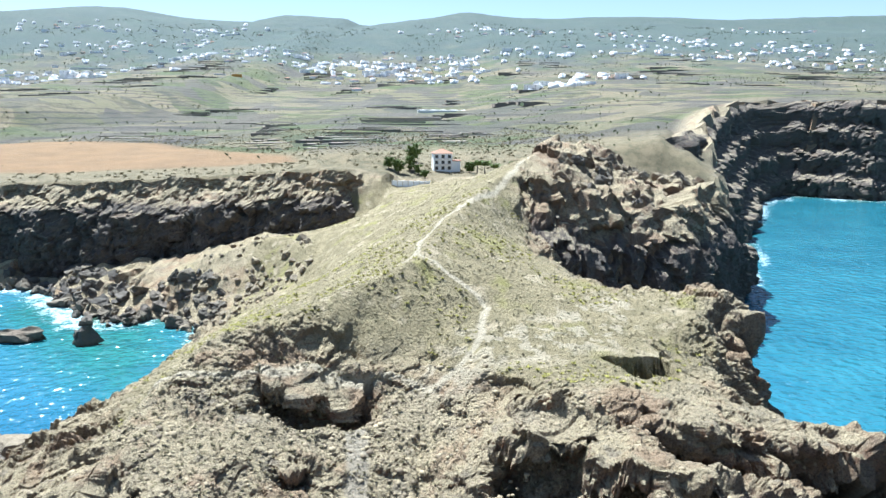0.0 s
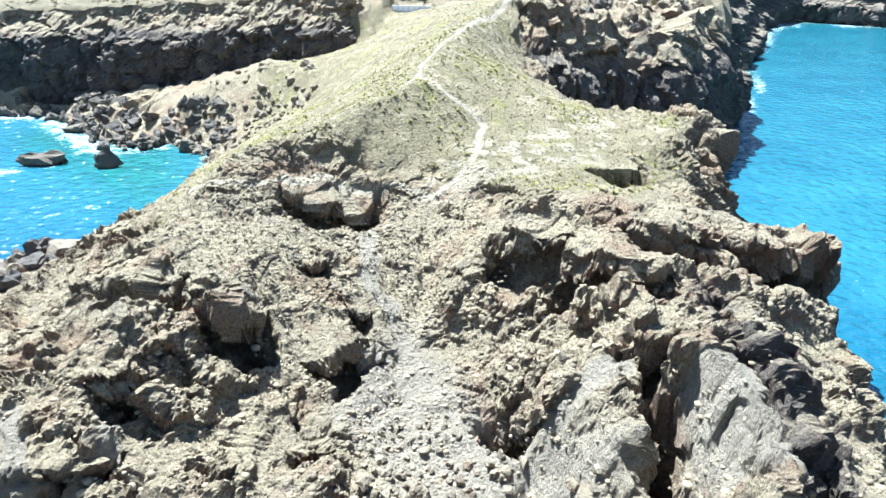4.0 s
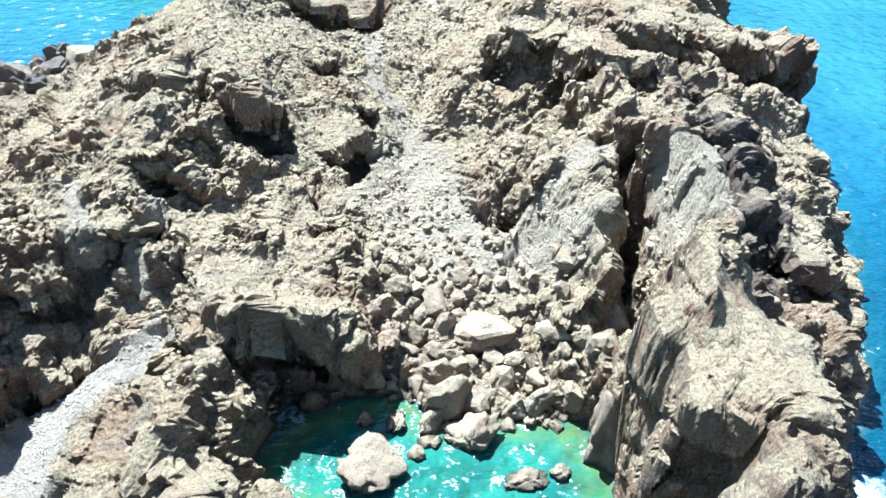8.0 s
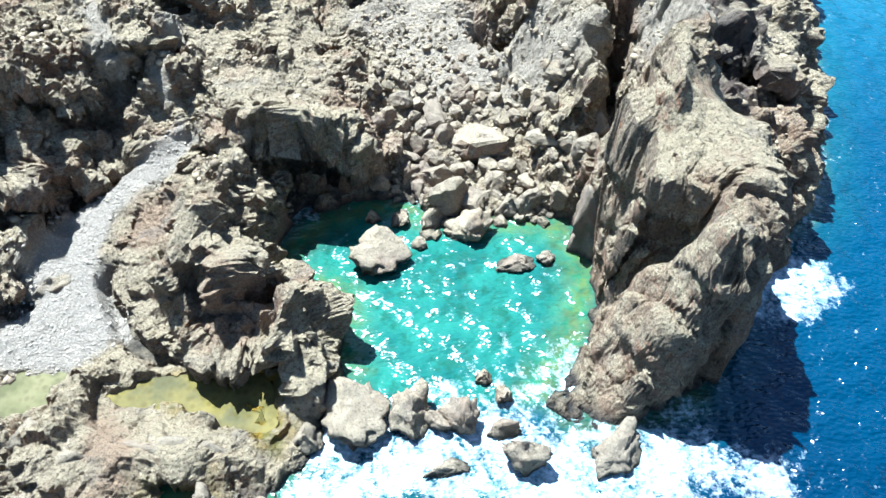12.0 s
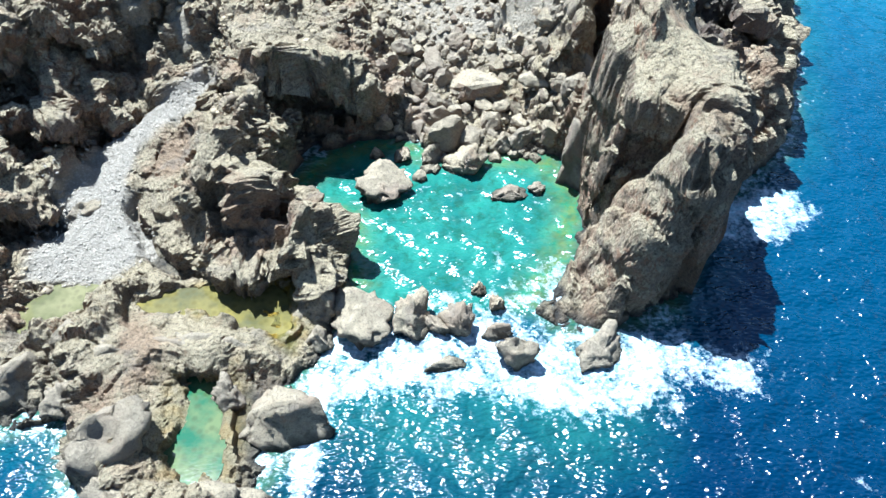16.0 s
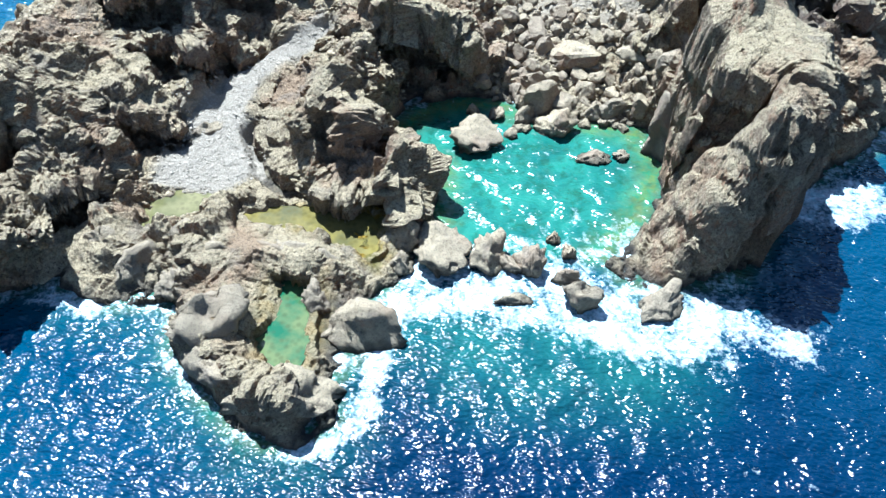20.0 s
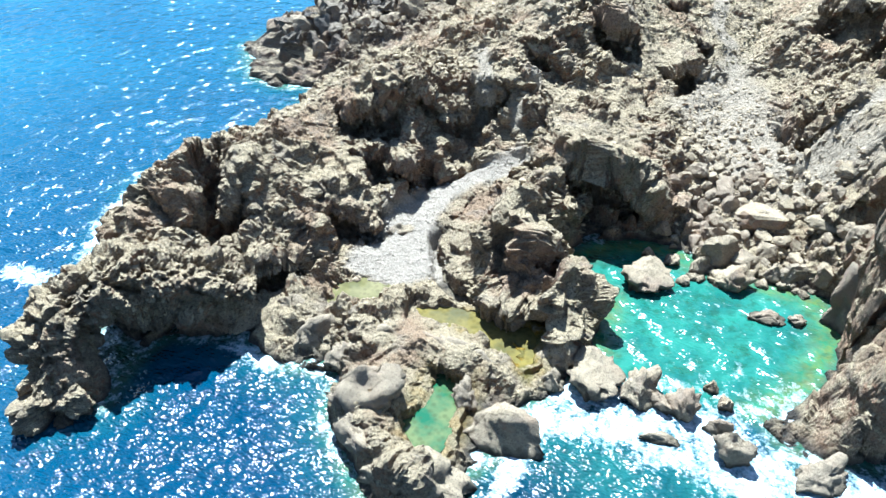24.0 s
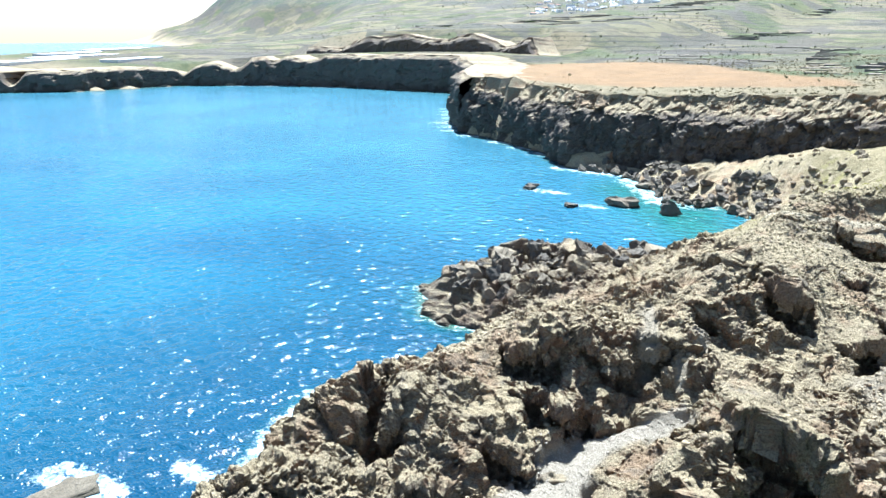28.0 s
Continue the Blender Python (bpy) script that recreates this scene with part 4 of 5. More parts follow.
def rock_mesh(seed, detail=3, cuts=14, jag=0.14, soft=0.98):
    """A block of about one metre half-width: a ball cut by planes, then broken and pitted."""
    rng = random.Random(seed)
    bm = bmesh.new()
    bmesh.ops.create_icosphere(bm, subdivisions=detail, radius=1.0)
    co = np.array([v.co for v in bm.verts])
    for _ in range(cuts):
        n = np.array([rng.gauss(0, 1), rng.gauss(0, 1), rng.gauss(0, 0.8)])
        n /= np.linalg.norm(n)
        over = np.maximum(co @ n - rng.uniform(0.42, 0.78), 0)
        co -= over[:, None] * n * soft
    s = seed * 3.7
    x, y, z = (co[:, n] + 0.25 * fbm(co[:, 0] * 2 + s, co[:, 1] * 2, co[:, 2] * 2, 2, seed=seed + n) for n in range(3))
    bump = 1 + 1.2 * jag * fbm(x * 1.4 + s, y * 1.4, z * 1.4, 3, seed=seed)
    for size, lift, crack in ((0.62, 0.55, 0.5), (0.26, 0.3, 0.2))[: detail - 2]:
        high, gap = blocks(x / size + s, y / size, z / size, seed + 11)
        bump += jag * (lift * high - crack * (1 - ease(gap, 0, 0.2)))
    co *= bump[:, None] * 1.22
    for v, c in zip(bm.verts, co):
        v.co = c
    return bm


def shared(name, bm, mat):
    me = bpy.data.meshes.new(name)
    bm.to_mesh(me)
    bm.free()
    me.materials.append(mat)
    return me


BIG = [shared("boulder", rock_mesh(40 + n, 4, 12, 0.24, 0.85), MAT_ROCK) for n in range(8)]
for me in BIG:
    me.polygons.foreach_set("use_smooth", np.ones(len(me.polygons), bool))
SMALL = [shared("boulder", rock_mesh(60 + n, 3, 14, 0.15), MAT_ROCK) for n in range(8)]
LAVA = [shared("lava_rock", rock_mesh(80 + n, 3, 10, 0.32), MAT_LAVA) for n in range(6)]


def set_rock(name, me, x, y, z, sx, sy, sz, turn, lean=0.0, label="", category="rock", group=""):
    ob = new(name, me)
    ob.matrix_basis = pose(x, y, z, lean, lean * 0.5, turn) @ Matrix.Diagonal((sx, sy, sz, 1))
    return tagged(ob, label, category, group)


# the larger rocks in and before the pool: x, y, half width, half depth, half height, turn, label
POOL_ROCKS = [
    (0.0, -1.2, 4.4, 3.5, 3.3, 10, "rounded grey boulder standing in the turquoise pool"),
    (13.9, 3.0, 3.6, 2.8, 2.6, 30, "split grey boulder at the head of the pool"),
    (19.8, -3.2, 3.4, 1.9, 1.2, 8, "low dark rock awash in the pool"),
    (24.6, -2.2, 1.7, 1.3, 0.9, 40, "small wet stone awash in the pool"),
    (7.8, 6.0, 2.6, 2.0, 2.2, 50, "grey boulder at the edge of the pool"),
    (3.5, 6.2, 1.5, 1.3, 1.1, 80, "low wet stone at the pool's edge"),
    (-0.9, 7.2, 1.3, 1.2, 1.0, 20, "small stone below the pool cliff"),
    (8.6, 10.8, 2.4, 1.9, 1.9, 120, "grey boulder at the edge of the pool"),
    (12.3, 9.3, 1.6, 1.4, 1.5, 60, "small angular boulder at the head of the pool"),
    (16.1, 9.6, 2.0, 1.6, 1.7, 15, "small angular boulder at the head of the pool"),
    (19.9, 8.3, 3.0, 2.2, 2.4, 15, "flat-topped grey boulder by the pool"),
    (7.2, 15.2, 3.4, 2.3, 2.6, 5, "broad grey boulder at the foot of the slope"),
    (26, 13.5, 4.2, 2.2, 2.2, -25, "long tilted slab above the pool"),
    (23.6, 9.6, 2.0, 1.5, 1.5, 70, "grey boulder at the edge of the pool"),
    (31.8, 2.6, 3.8, 5.0, 7.0, 12, "tall wedge of rock leaning on the sea wall"),
]
BARRIER = [
    (4.6, -27.6, 2.8, 3.2, 3.3, 15, "rounded grey boulder in the surf barrier"),
    (8.2, -28.9, 1.3, 1.6, 1.8, 70, "small boulder wedged in the surf barrier"),
    (11.2, -29.3, 2.1, 2.5, 2.9, 35, "upright brown boulder in the white surf"),
    (14.0, -22.6, 1.3, 1.2, 1.3, 5, "small stone at the mouth of the pool"),
    (16.4, -25.2, 1.6, 1.2, 1.3, 95, "small stone at the mouth of the pool"),
    (15.6, -29.9, 2.2, 1.5, 1.6, 20, "jagged dark rock in the surf"),
    (18.4, -33.8, 3.1, 2.4, 2.9, -20, "square grey boulder ringed by white surf"),
    (9.4, -34.6, 2.8, 1.0, 0.8, 12, "low wet ledge awash in foam"),
    (28.8, -33.3, 4.0, 2.5, 2.2, 35, "slanting dark rock beyond the sea wall"),
    (-2.2, -28.0, 4.2, 4.0, 3.6, 40, "large dark boulder closing the pool"),
    (-6.8, -26.6, 3.2, 3.0, 3.4, 75, "pitted grey boulder beside the pool's corner"),
    (-7.6, -31.0, 2.4, 2.2, 2.2, 10, "dark wet boulder at the foot of the shelf"),
    (-6.4, -43.2, 1.6, 1.3, 0.9, 30, "small wet stone in the foam"),
]
SHELF_ROCKS = [
    (-16.4, -23.2, 2.4, 1.9, 2.6, 20, "pale smooth block standing on the yellow algae shelf"),
    (-11.6, -42.4, 6.4, 6.2, 5.6, 25, "great smooth grey boulder beside the green pool"),
    (-17.6, -39.6, 2.1, 2.5, 2.9, 60, "rounded boulder between the shelf and the green pool"),
    (-18.2, -55.2, 8.6, 4.6, 4.6, 8, "broad flat-topped rock at the seaward tip"),
    (-29.0, -46.2, 6.6, 6.8, 6.6, 30, "craggy grey rock mass at the water"),
    (-26.2, -53.0, 3.2, 4.2, 4.4, 80, "pitted rock leaning on its larger neighbour"),
    (-21.0, -34.4, 9.0, 2.8, 3.4, -6, "long grey slab lying across the shelf"),
    (-31.6, -33.6, 4.4, 3.2, 3.2, 40, "broken grey block on the shelf"),
    (-39.0, -32.0, 3.6, 2.8, 2.8, 15, "brown-topped block on the shelf"),
    (-44.4, -37.4, 4.6, 3.6, 3.6, 70, "rough dark block at the water's edge"),
    (-37.2, -39.6, 3.4, 2.6, 2.8, 25, "rough dark block at the water's edge"),
    (-50.0, -34.0, 5.0, 3.4, 3.4, -12, "smooth tilted slab at the foot of the crags"),
    (-43.0, -8.4, 3.4, 2.6, 2.6, 20, "rusty brown boulder beside the gravel beach"),
]
for n, (x, y, a, b, c, turn, label) in enumerate(POOL_ROCKS + BARRIER):
    set_rock("boulder", BIG[n % 8], x, y, 0.28 * c, a, b, c, turn, label=label, group="boulders of the pool and its barrier")
for n, (x, y, a, b, c, turn, label) in enumerate(SHELF_ROCKS):
    z = float(ground_at(np.array([x]), np.array([y]))[0])
    set_rock("rock_block", BIG[(3 * n + 1) % 8], x, y, max(0.4, min(z, 2.5)), 0.88 * a, 0.88 * b, 0.85 * c, turn, label=label, group="blocks on the rock shelf")


# small stones half under water along the head of the pool
rng = random.Random(17)
for n in range(18):
    x, r = 3 + 1.4 * n + rng.uniform(-0.8, 0.8), rng.uniform(0.6, 1.5)
    y = 8.2 - abs(rng.gauss(0, 2.4))
    set_rock("pool_stone", SMALL[n % 8], x, y, 0.15 * r, r * rng.uniform(1.0, 1.4), r, r * rng.uniform(0.6, 0.9), rng.uniform(0, 360), rng.uniform(-15, 15), "large wet stone in the shallows of the pool" if r > 1.1 else "small wet stone in the shallows of the pool", group="stones in the shallows")

# the boulder slope above the pool
rng = random.Random(7)
SLOPE = [(0, 11), (8, 8.5), (18, 8), (30, 8), (35, 15), (32, 24), (20, 31), (4, 34), (-2, 26)]
spots = []
for _ in range(9000):
    x, y = rng.uniform(-3, 36), rng.uniform(8, 46)
    up = (y - 8) / 26
    r = min(4.2, max(0.5, rng.lognormvariate(0.5, 0.5) * (1.45 - 1.0 * up)))
    if len(spots) >= 230:
        break
    if not inside(np.array(x), np.array(y), SLOPE) and not (y > 26 and rng.random() < 0.25 and -4 < x < 26):
        continue
    if any(math.hypot(x - p[0], y - p[1]) < 0.72 * (r + p[2]) for p in spots):
        continue
    spots.append((x, y, r))
heights = ground_at(np.array([s[0] for s in spots]), np.array([s[1] for s in spots]))
for n, ((x, y, r), z) in enumerate(zip(spots, heights)):
    size = "large" if r > 2.2 else "small" if r < 0.9 else "grey"
    set_rock("boulder", SMALL[n % 8], x, y, max(float(z), 0) + 0.3 * r, r * rng.uniform(0.9, 1.35), r * rng.uniform(0.8, 1.1), r * rng.uniform(0.7, 1.0), rng.uniform(0, 360), rng.uniform(-25, 25), size + " angular boulder on the slope above the pool" if size != "grey" else "grey angular boulder on the slope above the pool", group="boulders above the pool")

# boulders strewn over the mound beside the cove
spots = []
for _ in range(4000):
    x, y = rng.uniform(-104, -30), rng.uniform(214, 284)
    r = min(2.6, max(0.5, rng.lognormvariate(0.0, 0.5)))
    if len(spots) < 150 and inside(np.array(x), np.array(y), [(-100, 256), (-78, 224), (-58, 214), (-32, 226), (-34, 250), (-52, 270), (-80, 280)]) and (y < 252 or rng.random() < 0.25) and not any(math.hypot(x - q[0], y - q[1]) < 0.7 * (r + q[2]) for q in spots):
        spots.append((x, y, r))
heights = ground_at(np.array([q[0] for q in spots]), np.array([q[1] for q in spots]))
for n, ((x, y, r), z) in enumerate(zip(spots, heights)):
    set_rock("mound_rock", SMALL[n % 8], x, y, max(float(z), 0) + 0.3 * r, r * rng.uniform(0.9, 1.4), r, r * rng.uniform(0.7, 1.0), rng.uniform(0, 360), rng.uniform(-20, 20), "large grey boulder on the mound beside the cove" if r > 1.3 else "small grey boulder on the mound beside the cove", group="boulders of the mound")

# the dark boulder beach in the cove, and rocks in the water
spots = []
while len(spots) < 130:
    x, y = rng.uniform(-190, -66), rng.uniform(222, 300)
    d = float(from_shore(np.array(x), np.array(y)))
    r = rng.uniform(1.1, 3.4)
    if not -5 < d < 20 or any(math.hypot(x - p[0], y - p[1]) < 0.6 * (r + p[2]) for p in spots):
        continue
    spots.append((x, y, r))
heights = ground_at(np.array([s[0] for s in spots]), np.array([s[1] for s in spots]))
for n, ((x, y, r), z) in enumerate(zip(spots, heights)):
    set_rock("lava_rock", LAVA[n % 6], x, y, max(float(z), 0) + 0.3 * r, r * rng.uniform(0.9, 1.4), r, r * rng.uniform(0.7, 1.1), rng.uniform(0, 360), rng.uniform(-20, 20), "dark lava boulder on the beach of the cove", group="boulders of the cove beach")
for n, (x, y, a, b, c, label) in enumerate([
    (-107, 213, 5.5, 4.5, 7.0, "tall dark sea rock off the cove"),
    (-132, 217, 9.5, 4.0, 3.6, "low dark sea rock ringed by foam"),
    (-150, 200, 3.6, 2.4, 1.8, "small dark skerry in the bay"),
    (-187, 225, 5.5, 3.0, 2.2, "small dark skerry in the bay"),
    (-112, -61, 7.0, 3.4, 1.6, "brown rock awash beyond the arch"),
]):
    set_rock("sea_rock", LAVA[n % 6], x, y, 0.2 * c, a, b, c, 20 * n, label=label, group="rocks standing in the sea")

def arch_mesh(spine):
    """A thick limb of rock bent along a spine of x, y, z, radius, broken into blocks."""
    spine = np.array(spine, float)
    run = np.concatenate([[0], np.cumsum(np.linalg.norm(np.diff(spine[:, :3], axis=0), axis=1))])
    along = np.arange(0, run[-1], 0.3)
    line = np.stack([np.interp(along, run, spine[:, k]) for k in range(4)], -1)
    for _ in range(30):
        line[1:-1] = (line[:-2] + 2 * line[1:-1] + line[2:]) / 4
    way = np.gradient(line[:, :3], axis=0)
    way /= np.linalg.norm(way, axis=1)[:, None]
    side = np.cross(way, (0, 0, 1.0))
    side /= np.linalg.norm(side, axis=1)[:, None]
    rise = np.cross(side, way)
    turn = np.linspace(0, 2 * math.pi, 97)[None, :, None]
    c, d = np.cos(turn), np.sin(turn)
    bulk = (np.abs(c) ** 5 + np.abs(d) ** 5) ** -0.2
    c, d = c * bulk, d * bulk
    rise = rise + (0.22, -0.3, 0.0)
    n = c * side[:, None] + d * rise[:, None]
    p = line[:, None, :3] + n * line[:, None, 3:4]
    x, y, z = (p[..., k] + 0.4 * fbm(p[..., 0] / 3, p[..., 1] / 3, p[..., 2] / 3, 3, seed=500 + k) for k in range(3))
    push = 1.3 * ridged(x / 7, y / 7, z / 7, 3, seed=505)
    for size, high, crack, seed in ((5.0, 1.0, 0.7, 510), (2.2, 0.6, 0.4, 520), (1.0, 0.3, 0.2, 530)):
        h, gap = blocks(x / size, y / size, z / size, seed)
        push = push + high * h - crack * (1 - ease(gap, 0, 0.22))
    return sheet("sea_arch", np.arange(97), along, p + n * (push * np.minimum(1, line[:, 3] / 3)[:, None])[..., None])


arch = arch_mesh([(-58, -35, 4, 5.0), (-63, -39, 7, 6.0), (-68.5, -43, 9.2, 6.4), (-72.5, -49, 10.6, 5.0), (-74.5, -55, 8.6, 4.3), (-73, -60, 4, 4.0), (-70.5, -62.5, -3, 3.6)])
arch.data.polygons.foreach_set("use_smooth", np.zeros(len(arch.data.polygons), bool))
arch.data.materials.append(MAT_GROUND)
tagged(arch, "craggy natural sea arch with a dark overhanging face", "rock", kind="structure")

def pool_water(name, deep, light):
    m, tree, b = material(name, 0.05)
    k = Nodes(tree)
    tone = k.mix(k.step(k.noise(0.25, 4.0), 0.38, 0.62), deep, light)
    stones = k.step(k.cells(1.1)["Distance"], 0.55, 0.2, 0.0, 0.5)
    tree.links.new(k.mix(stones, tone, tuple(0.45 * v for v in light)), b.inputs["Base Color"])
    tree.links.new(k.bump(k.noise(2.5, 2.0), 0.1, 0.06), b.inputs["Normal"])
    return m


POOL_TONES = [((0.012, 0.075, 0.035), (0.085, 0.115, 0.045)), ((0.085, 0.085, 0.035), (0.15, 0.14, 0.065)), ((0.075, 0.072, 0.03), (0.15, 0.125, 0.035))]
for (ring, z, name, label), tones in zip(TIDE_POOLS, POOL_TONES):
    bm = bmesh.new()
    mid_x, mid_y = sum(p[0] for p in ring) / len(ring), sum(p[1] for p in ring) / len(ring)
    rim = [(x + 0.6 * (x - mid_x) / math.hypot(x - mid_x, y - mid_y), y + 0.6 * (y - mid_y) / math.hypot(x - mid_x, y - mid_y)) for x, y in ring]
    for _ in range(3):
        rim = [(p[0] * (1 - f) + q[0] * f, p[1] * (1 - f) + q[1] * f) for p, q in zip(rim, rim[1:] + rim[:1]) for f in (0.25, 0.75)]
    bm.faces.new([bm.verts.new((x, y, z)) for x, y in rim])
    tagged(part("tide_pool", bm, pool_water(name, *tones)), label, "water", kind="structure")


# ---- sea cliffs with their ledges ----
def resampled(line, step):
    out = []
    for (x1, y1), (x2, y2) in zip(line, line[1:]):
        n = max(1, int(math.dist((x1, y1), (x2, y2)) / step))
        out += [(x1 + (x2 - x1) * k / n, y1 + (y2 - y1) * k / n) for k in range(n)]
    return np.array(out + [line[-1]])


def sea_cliff(line, step, rows, back, seed, label, tuck=0.0, end=0.0, bands=1, slope=0.62, skirt=16):
    """A rock face along a shore line, land on its left: rows of rock from the sea to the brow, set back in ledges."""
    foot = resampled(line, step)
    way = np.gradient(foot, axis=0)
    for _ in range(6):
        way[1:-1] = (way[:-2] + way[1:-1] * 2 + way[2:]) / 4
    way /= np.linalg.norm(way, axis=1)[:, None]
    out = np.stack([way[:, 1], -way[:, 0]], -1)
    run = np.arange(len(foot)) * step
    foot = foot - out * (tuck * (1 - ease(run, 0, 40)))[:, None]
    last = ease(run, run[-1] - 18, run[-1])
    foot = foot - out * (end * last)[:, None]
    inner = foot - out * (back + skirt)
    top = ground_at(inner[:, 0], inner[:, 1])
    up = np.linspace(0, 1, rows)[:, None]
    top = top - (12 if end else 0) * last
    z = -1.5 + (top + 1.5)[None, :] * up
    wob = fbm(foot[:, 0] / 40, foot[:, 1] / 40, octaves=3, seed=seed)[None, :]
    rung = np.clip(up * bands + 0.5 * wob * (bands > 1), 0, bands - 0.001)
    stair = (np.floor(rung) + ease(rung - np.floor(rung), slope + 0.12 * wob * (slope < 0.8), 1.0)) / bands
    inset = back * stair - 2.5 - 1.2 * np.sin(3.1416 * np.clip(up * 1.6, 0, 1)) * (bands == 1)
    x, y = foot[:, 0] - out[:, 0] * inset, foot[:, 1] - out[:, 1] * inset
    push = 4.2 * ridged(x / 24, y / 24, z / 60, 3, seed=seed + 3)
    ux, uy, uz = (v + 1.6 * fbm(x / 5, y / 5, z / 5, 2, seed=seed + 20 + n) for n, v in enumerate((x, y, z)))
    for size, lift, crack in ((12.0, 2.6, 1.5), (5.0, 1.4, 0.8), (2.2, 0.6, 0.3)):
        if size > 1.5 * step:
            high, gap = blocks(ux / size, uy / size, uz / size, seed + 7)
            push = push + lift * high - crack * (1 - ease(gap, 0, 0.2))
    push = push * (1 - 0.6 * up**6) - 2.0
    x, y = x + out[:, 0] * push, y + out[:, 1] * push
    z = z + (2.6 if step < 3 else 1.2) * up * fbm(x / 9, y / 9, z / 6, 4, seed=seed + 11)
    bx, by = inner[:, 0], inner[:, 1]
    place = np.stack([np.vstack([x, bx]), np.vstack([y, by]), np.vstack([z, top - (5.0 if skirt < 30 else 0.3)])], -1)
    # bare darkens the steep face for its shade and leaves the lit brow paler
    ob = sheet("cliff", foot[:, 0], np.arange(rows + 1), place, (("bare", np.vstack([np.broadcast_to(0.95 - (0.95 if skirt < 30 else 0.4) * ease(stair, 0.2, 0.8) * (bands == 1), x.shape), np.full((1, len(foot)), 0.0 if skirt < 30 else 0.5)])),))
    ob.data.polygons.foreach_set("use_smooth", np.zeros(len(ob.data.polygons), bool))
    ob.data.materials.append(MAT_GROUND)
    return tagged(ob, label, "cliff", kind="structure")


sea_cliff([(-352, 392), (-295, 370), (-240, 334), (-205, 302), (-165, 306), (-120, 302), (-75, 297), (-38, 290), (-12, 285)], 1.0, 52, 13, 300, "dark vertical sea cliff above the boulder cove", 0.0, 6.0)
sea_cliff([(40, 184), (50, 184), (62, 187), (78, 190), (94, 197), (107, 212), (119, 236), (138, 270), (152, 290), (172, 335)], 0.9, 46, 11, 340, "dark craggy cliff of the headland's eastern side")
sea_cliff([(-1010, 480), (-1000, 562), (-900, 657), (-792, 699), (-601, 721), (-474, 570), (-400, 446), (-352, 392)], 4.0, 26, 9, 320, "long dark sea cliff round the far bay", slope=0.86, skirt=60)
sea_cliff([(-930, 760), (-870, 790), (-760, 822), (-620, 842), (-545, 815), (-500, 780)], 4.0, 26, 9, 350, "dark upper cliff behind the far bay", slope=0.86, skirt=30)
sea_cliff([(-1585, 444), (-1300, 324), (-1056, 335), (-1008, 400), (-1010, 480)], 4.0, 16, 6, 380, "low dark cliff of the far spit", slope=0.86, skirt=60)
sea_cliff([(196, 392), (244, 495), (309, 632), (360, 688), (423, 646), (700, 615), (1000, 625)], 2.2, 64, 44, 360, "high banded sea cliff with pale ledges", 25.0, bands=4)


# outcrops standing out of the headland's eastern slope
rng = random.Random(91)
spots = []
for _ in range(4000):
    x, y, r = rng.uniform(48, 150), rng.uniform(192, 300), rng.uniform(1.0, 3.0)
    if len(spots) < 90 and inside(np.array(x), np.array(y), [(48, 192), (80, 198), (104, 216), (128, 258), (148, 290), (120, 300), (84, 262), (56, 240)]) and all(math.hypot(x - q[0], y - q[1]) > 0.6 * (r + q[2]) for q in spots):
        spots.append((x, y, r))
heights = ground_at(np.array([q[0] for q in spots]), np.array([q[1] for q in spots]))
for n, ((x, y, r), z) in enumerate(zip(spots, heights)):
    label = "jagged dark outcrop on the headland's eastern slope" if r > 2 else "small jagged outcrop on the headland's eastern slope"
    set_rock("rock_outcrop", (LAVA + BIG)[n % 14], x, y, float(z) + 0.1 * r, r * rng.uniform(0.9, 1.4), r * rng.uniform(0.7, 1.0), r * rng.uniform(0.7, 1.2), rng.uniform(0, 360), rng.uniform(-20, 20), label, group="outcrops of the eastern slope")


# broken lava standing on the low western platform
spots = []
for _ in range(4000):
    x, y, r = rng.uniform(-132, -68), rng.uniform(48, 112), rng.uniform(1.3, 4.2)
    if len(spots) < 110 and inside(np.array(x), np.array(y), [(-126, 70), (-118, 56), (-96, 54), (-82, 62), (-72, 84), (-70, 104), (-88, 108), (-112, 96)]) and all(math.hypot(x - q[0], y - q[1]) > 0.55 * (r + q[2]) for q in spots):
        spots.append((x, y, r))
heights = ground_at(np.array([q[0] for q in spots]), np.array([q[1] for q in spots]))
for n, ((x, y, r), z) in enumerate(zip(spots, heights)):
    label = "jagged dark lava block on the western platform" if r > 2.6 else "small dark lava block on the western platform"
    set_rock("lava_block", (LAVA + SMALL[:3])[n % 9], x, y, float(z) + 0.05 * r, r * rng.uniform(0.9, 1.3), r * rng.uniform(0.7, 1.0), r * rng.uniform(0.7, 1.1), rng.uniform(0, 360), rng.uniform(-20, 20), label, group="lava blocks of the western platform")


# ---- plants and loose stones ----
def loose(name, mesh_parts, mat, label, category):
    """Many small pieces joined into one mesh of kind stuff. mesh_parts: arrays of corners and of triangles."""
    co = np.concatenate([p[0] for p in mesh_parts])
    shift = np.cumsum([0] + [len(p[0]) for p in mesh_parts[:-1]])
    tri = np.concatenate([p[1] + s for p, s in zip(mesh_parts, shift)])
    me = bpy.data.meshes.new(name)
    me.vertices.add(len(co))
    me.vertices.foreach_set("co", co.reshape(-1).astype(np.float32))
    me.loops.add(3 * len(tri))
    me.loops.foreach_set("vertex_index", tri.reshape(-1).astype(np.int32))
    me.polygons.add(len(tri))
    me.polygons.foreach_set("loop_start", np.arange(0, 3 * len(tri), 3, dtype=np.int32))
    me.update(calc_edges=True)
    me.materials.append(mat)
    return tagged(new(name, me), label, category, kind="stuff")


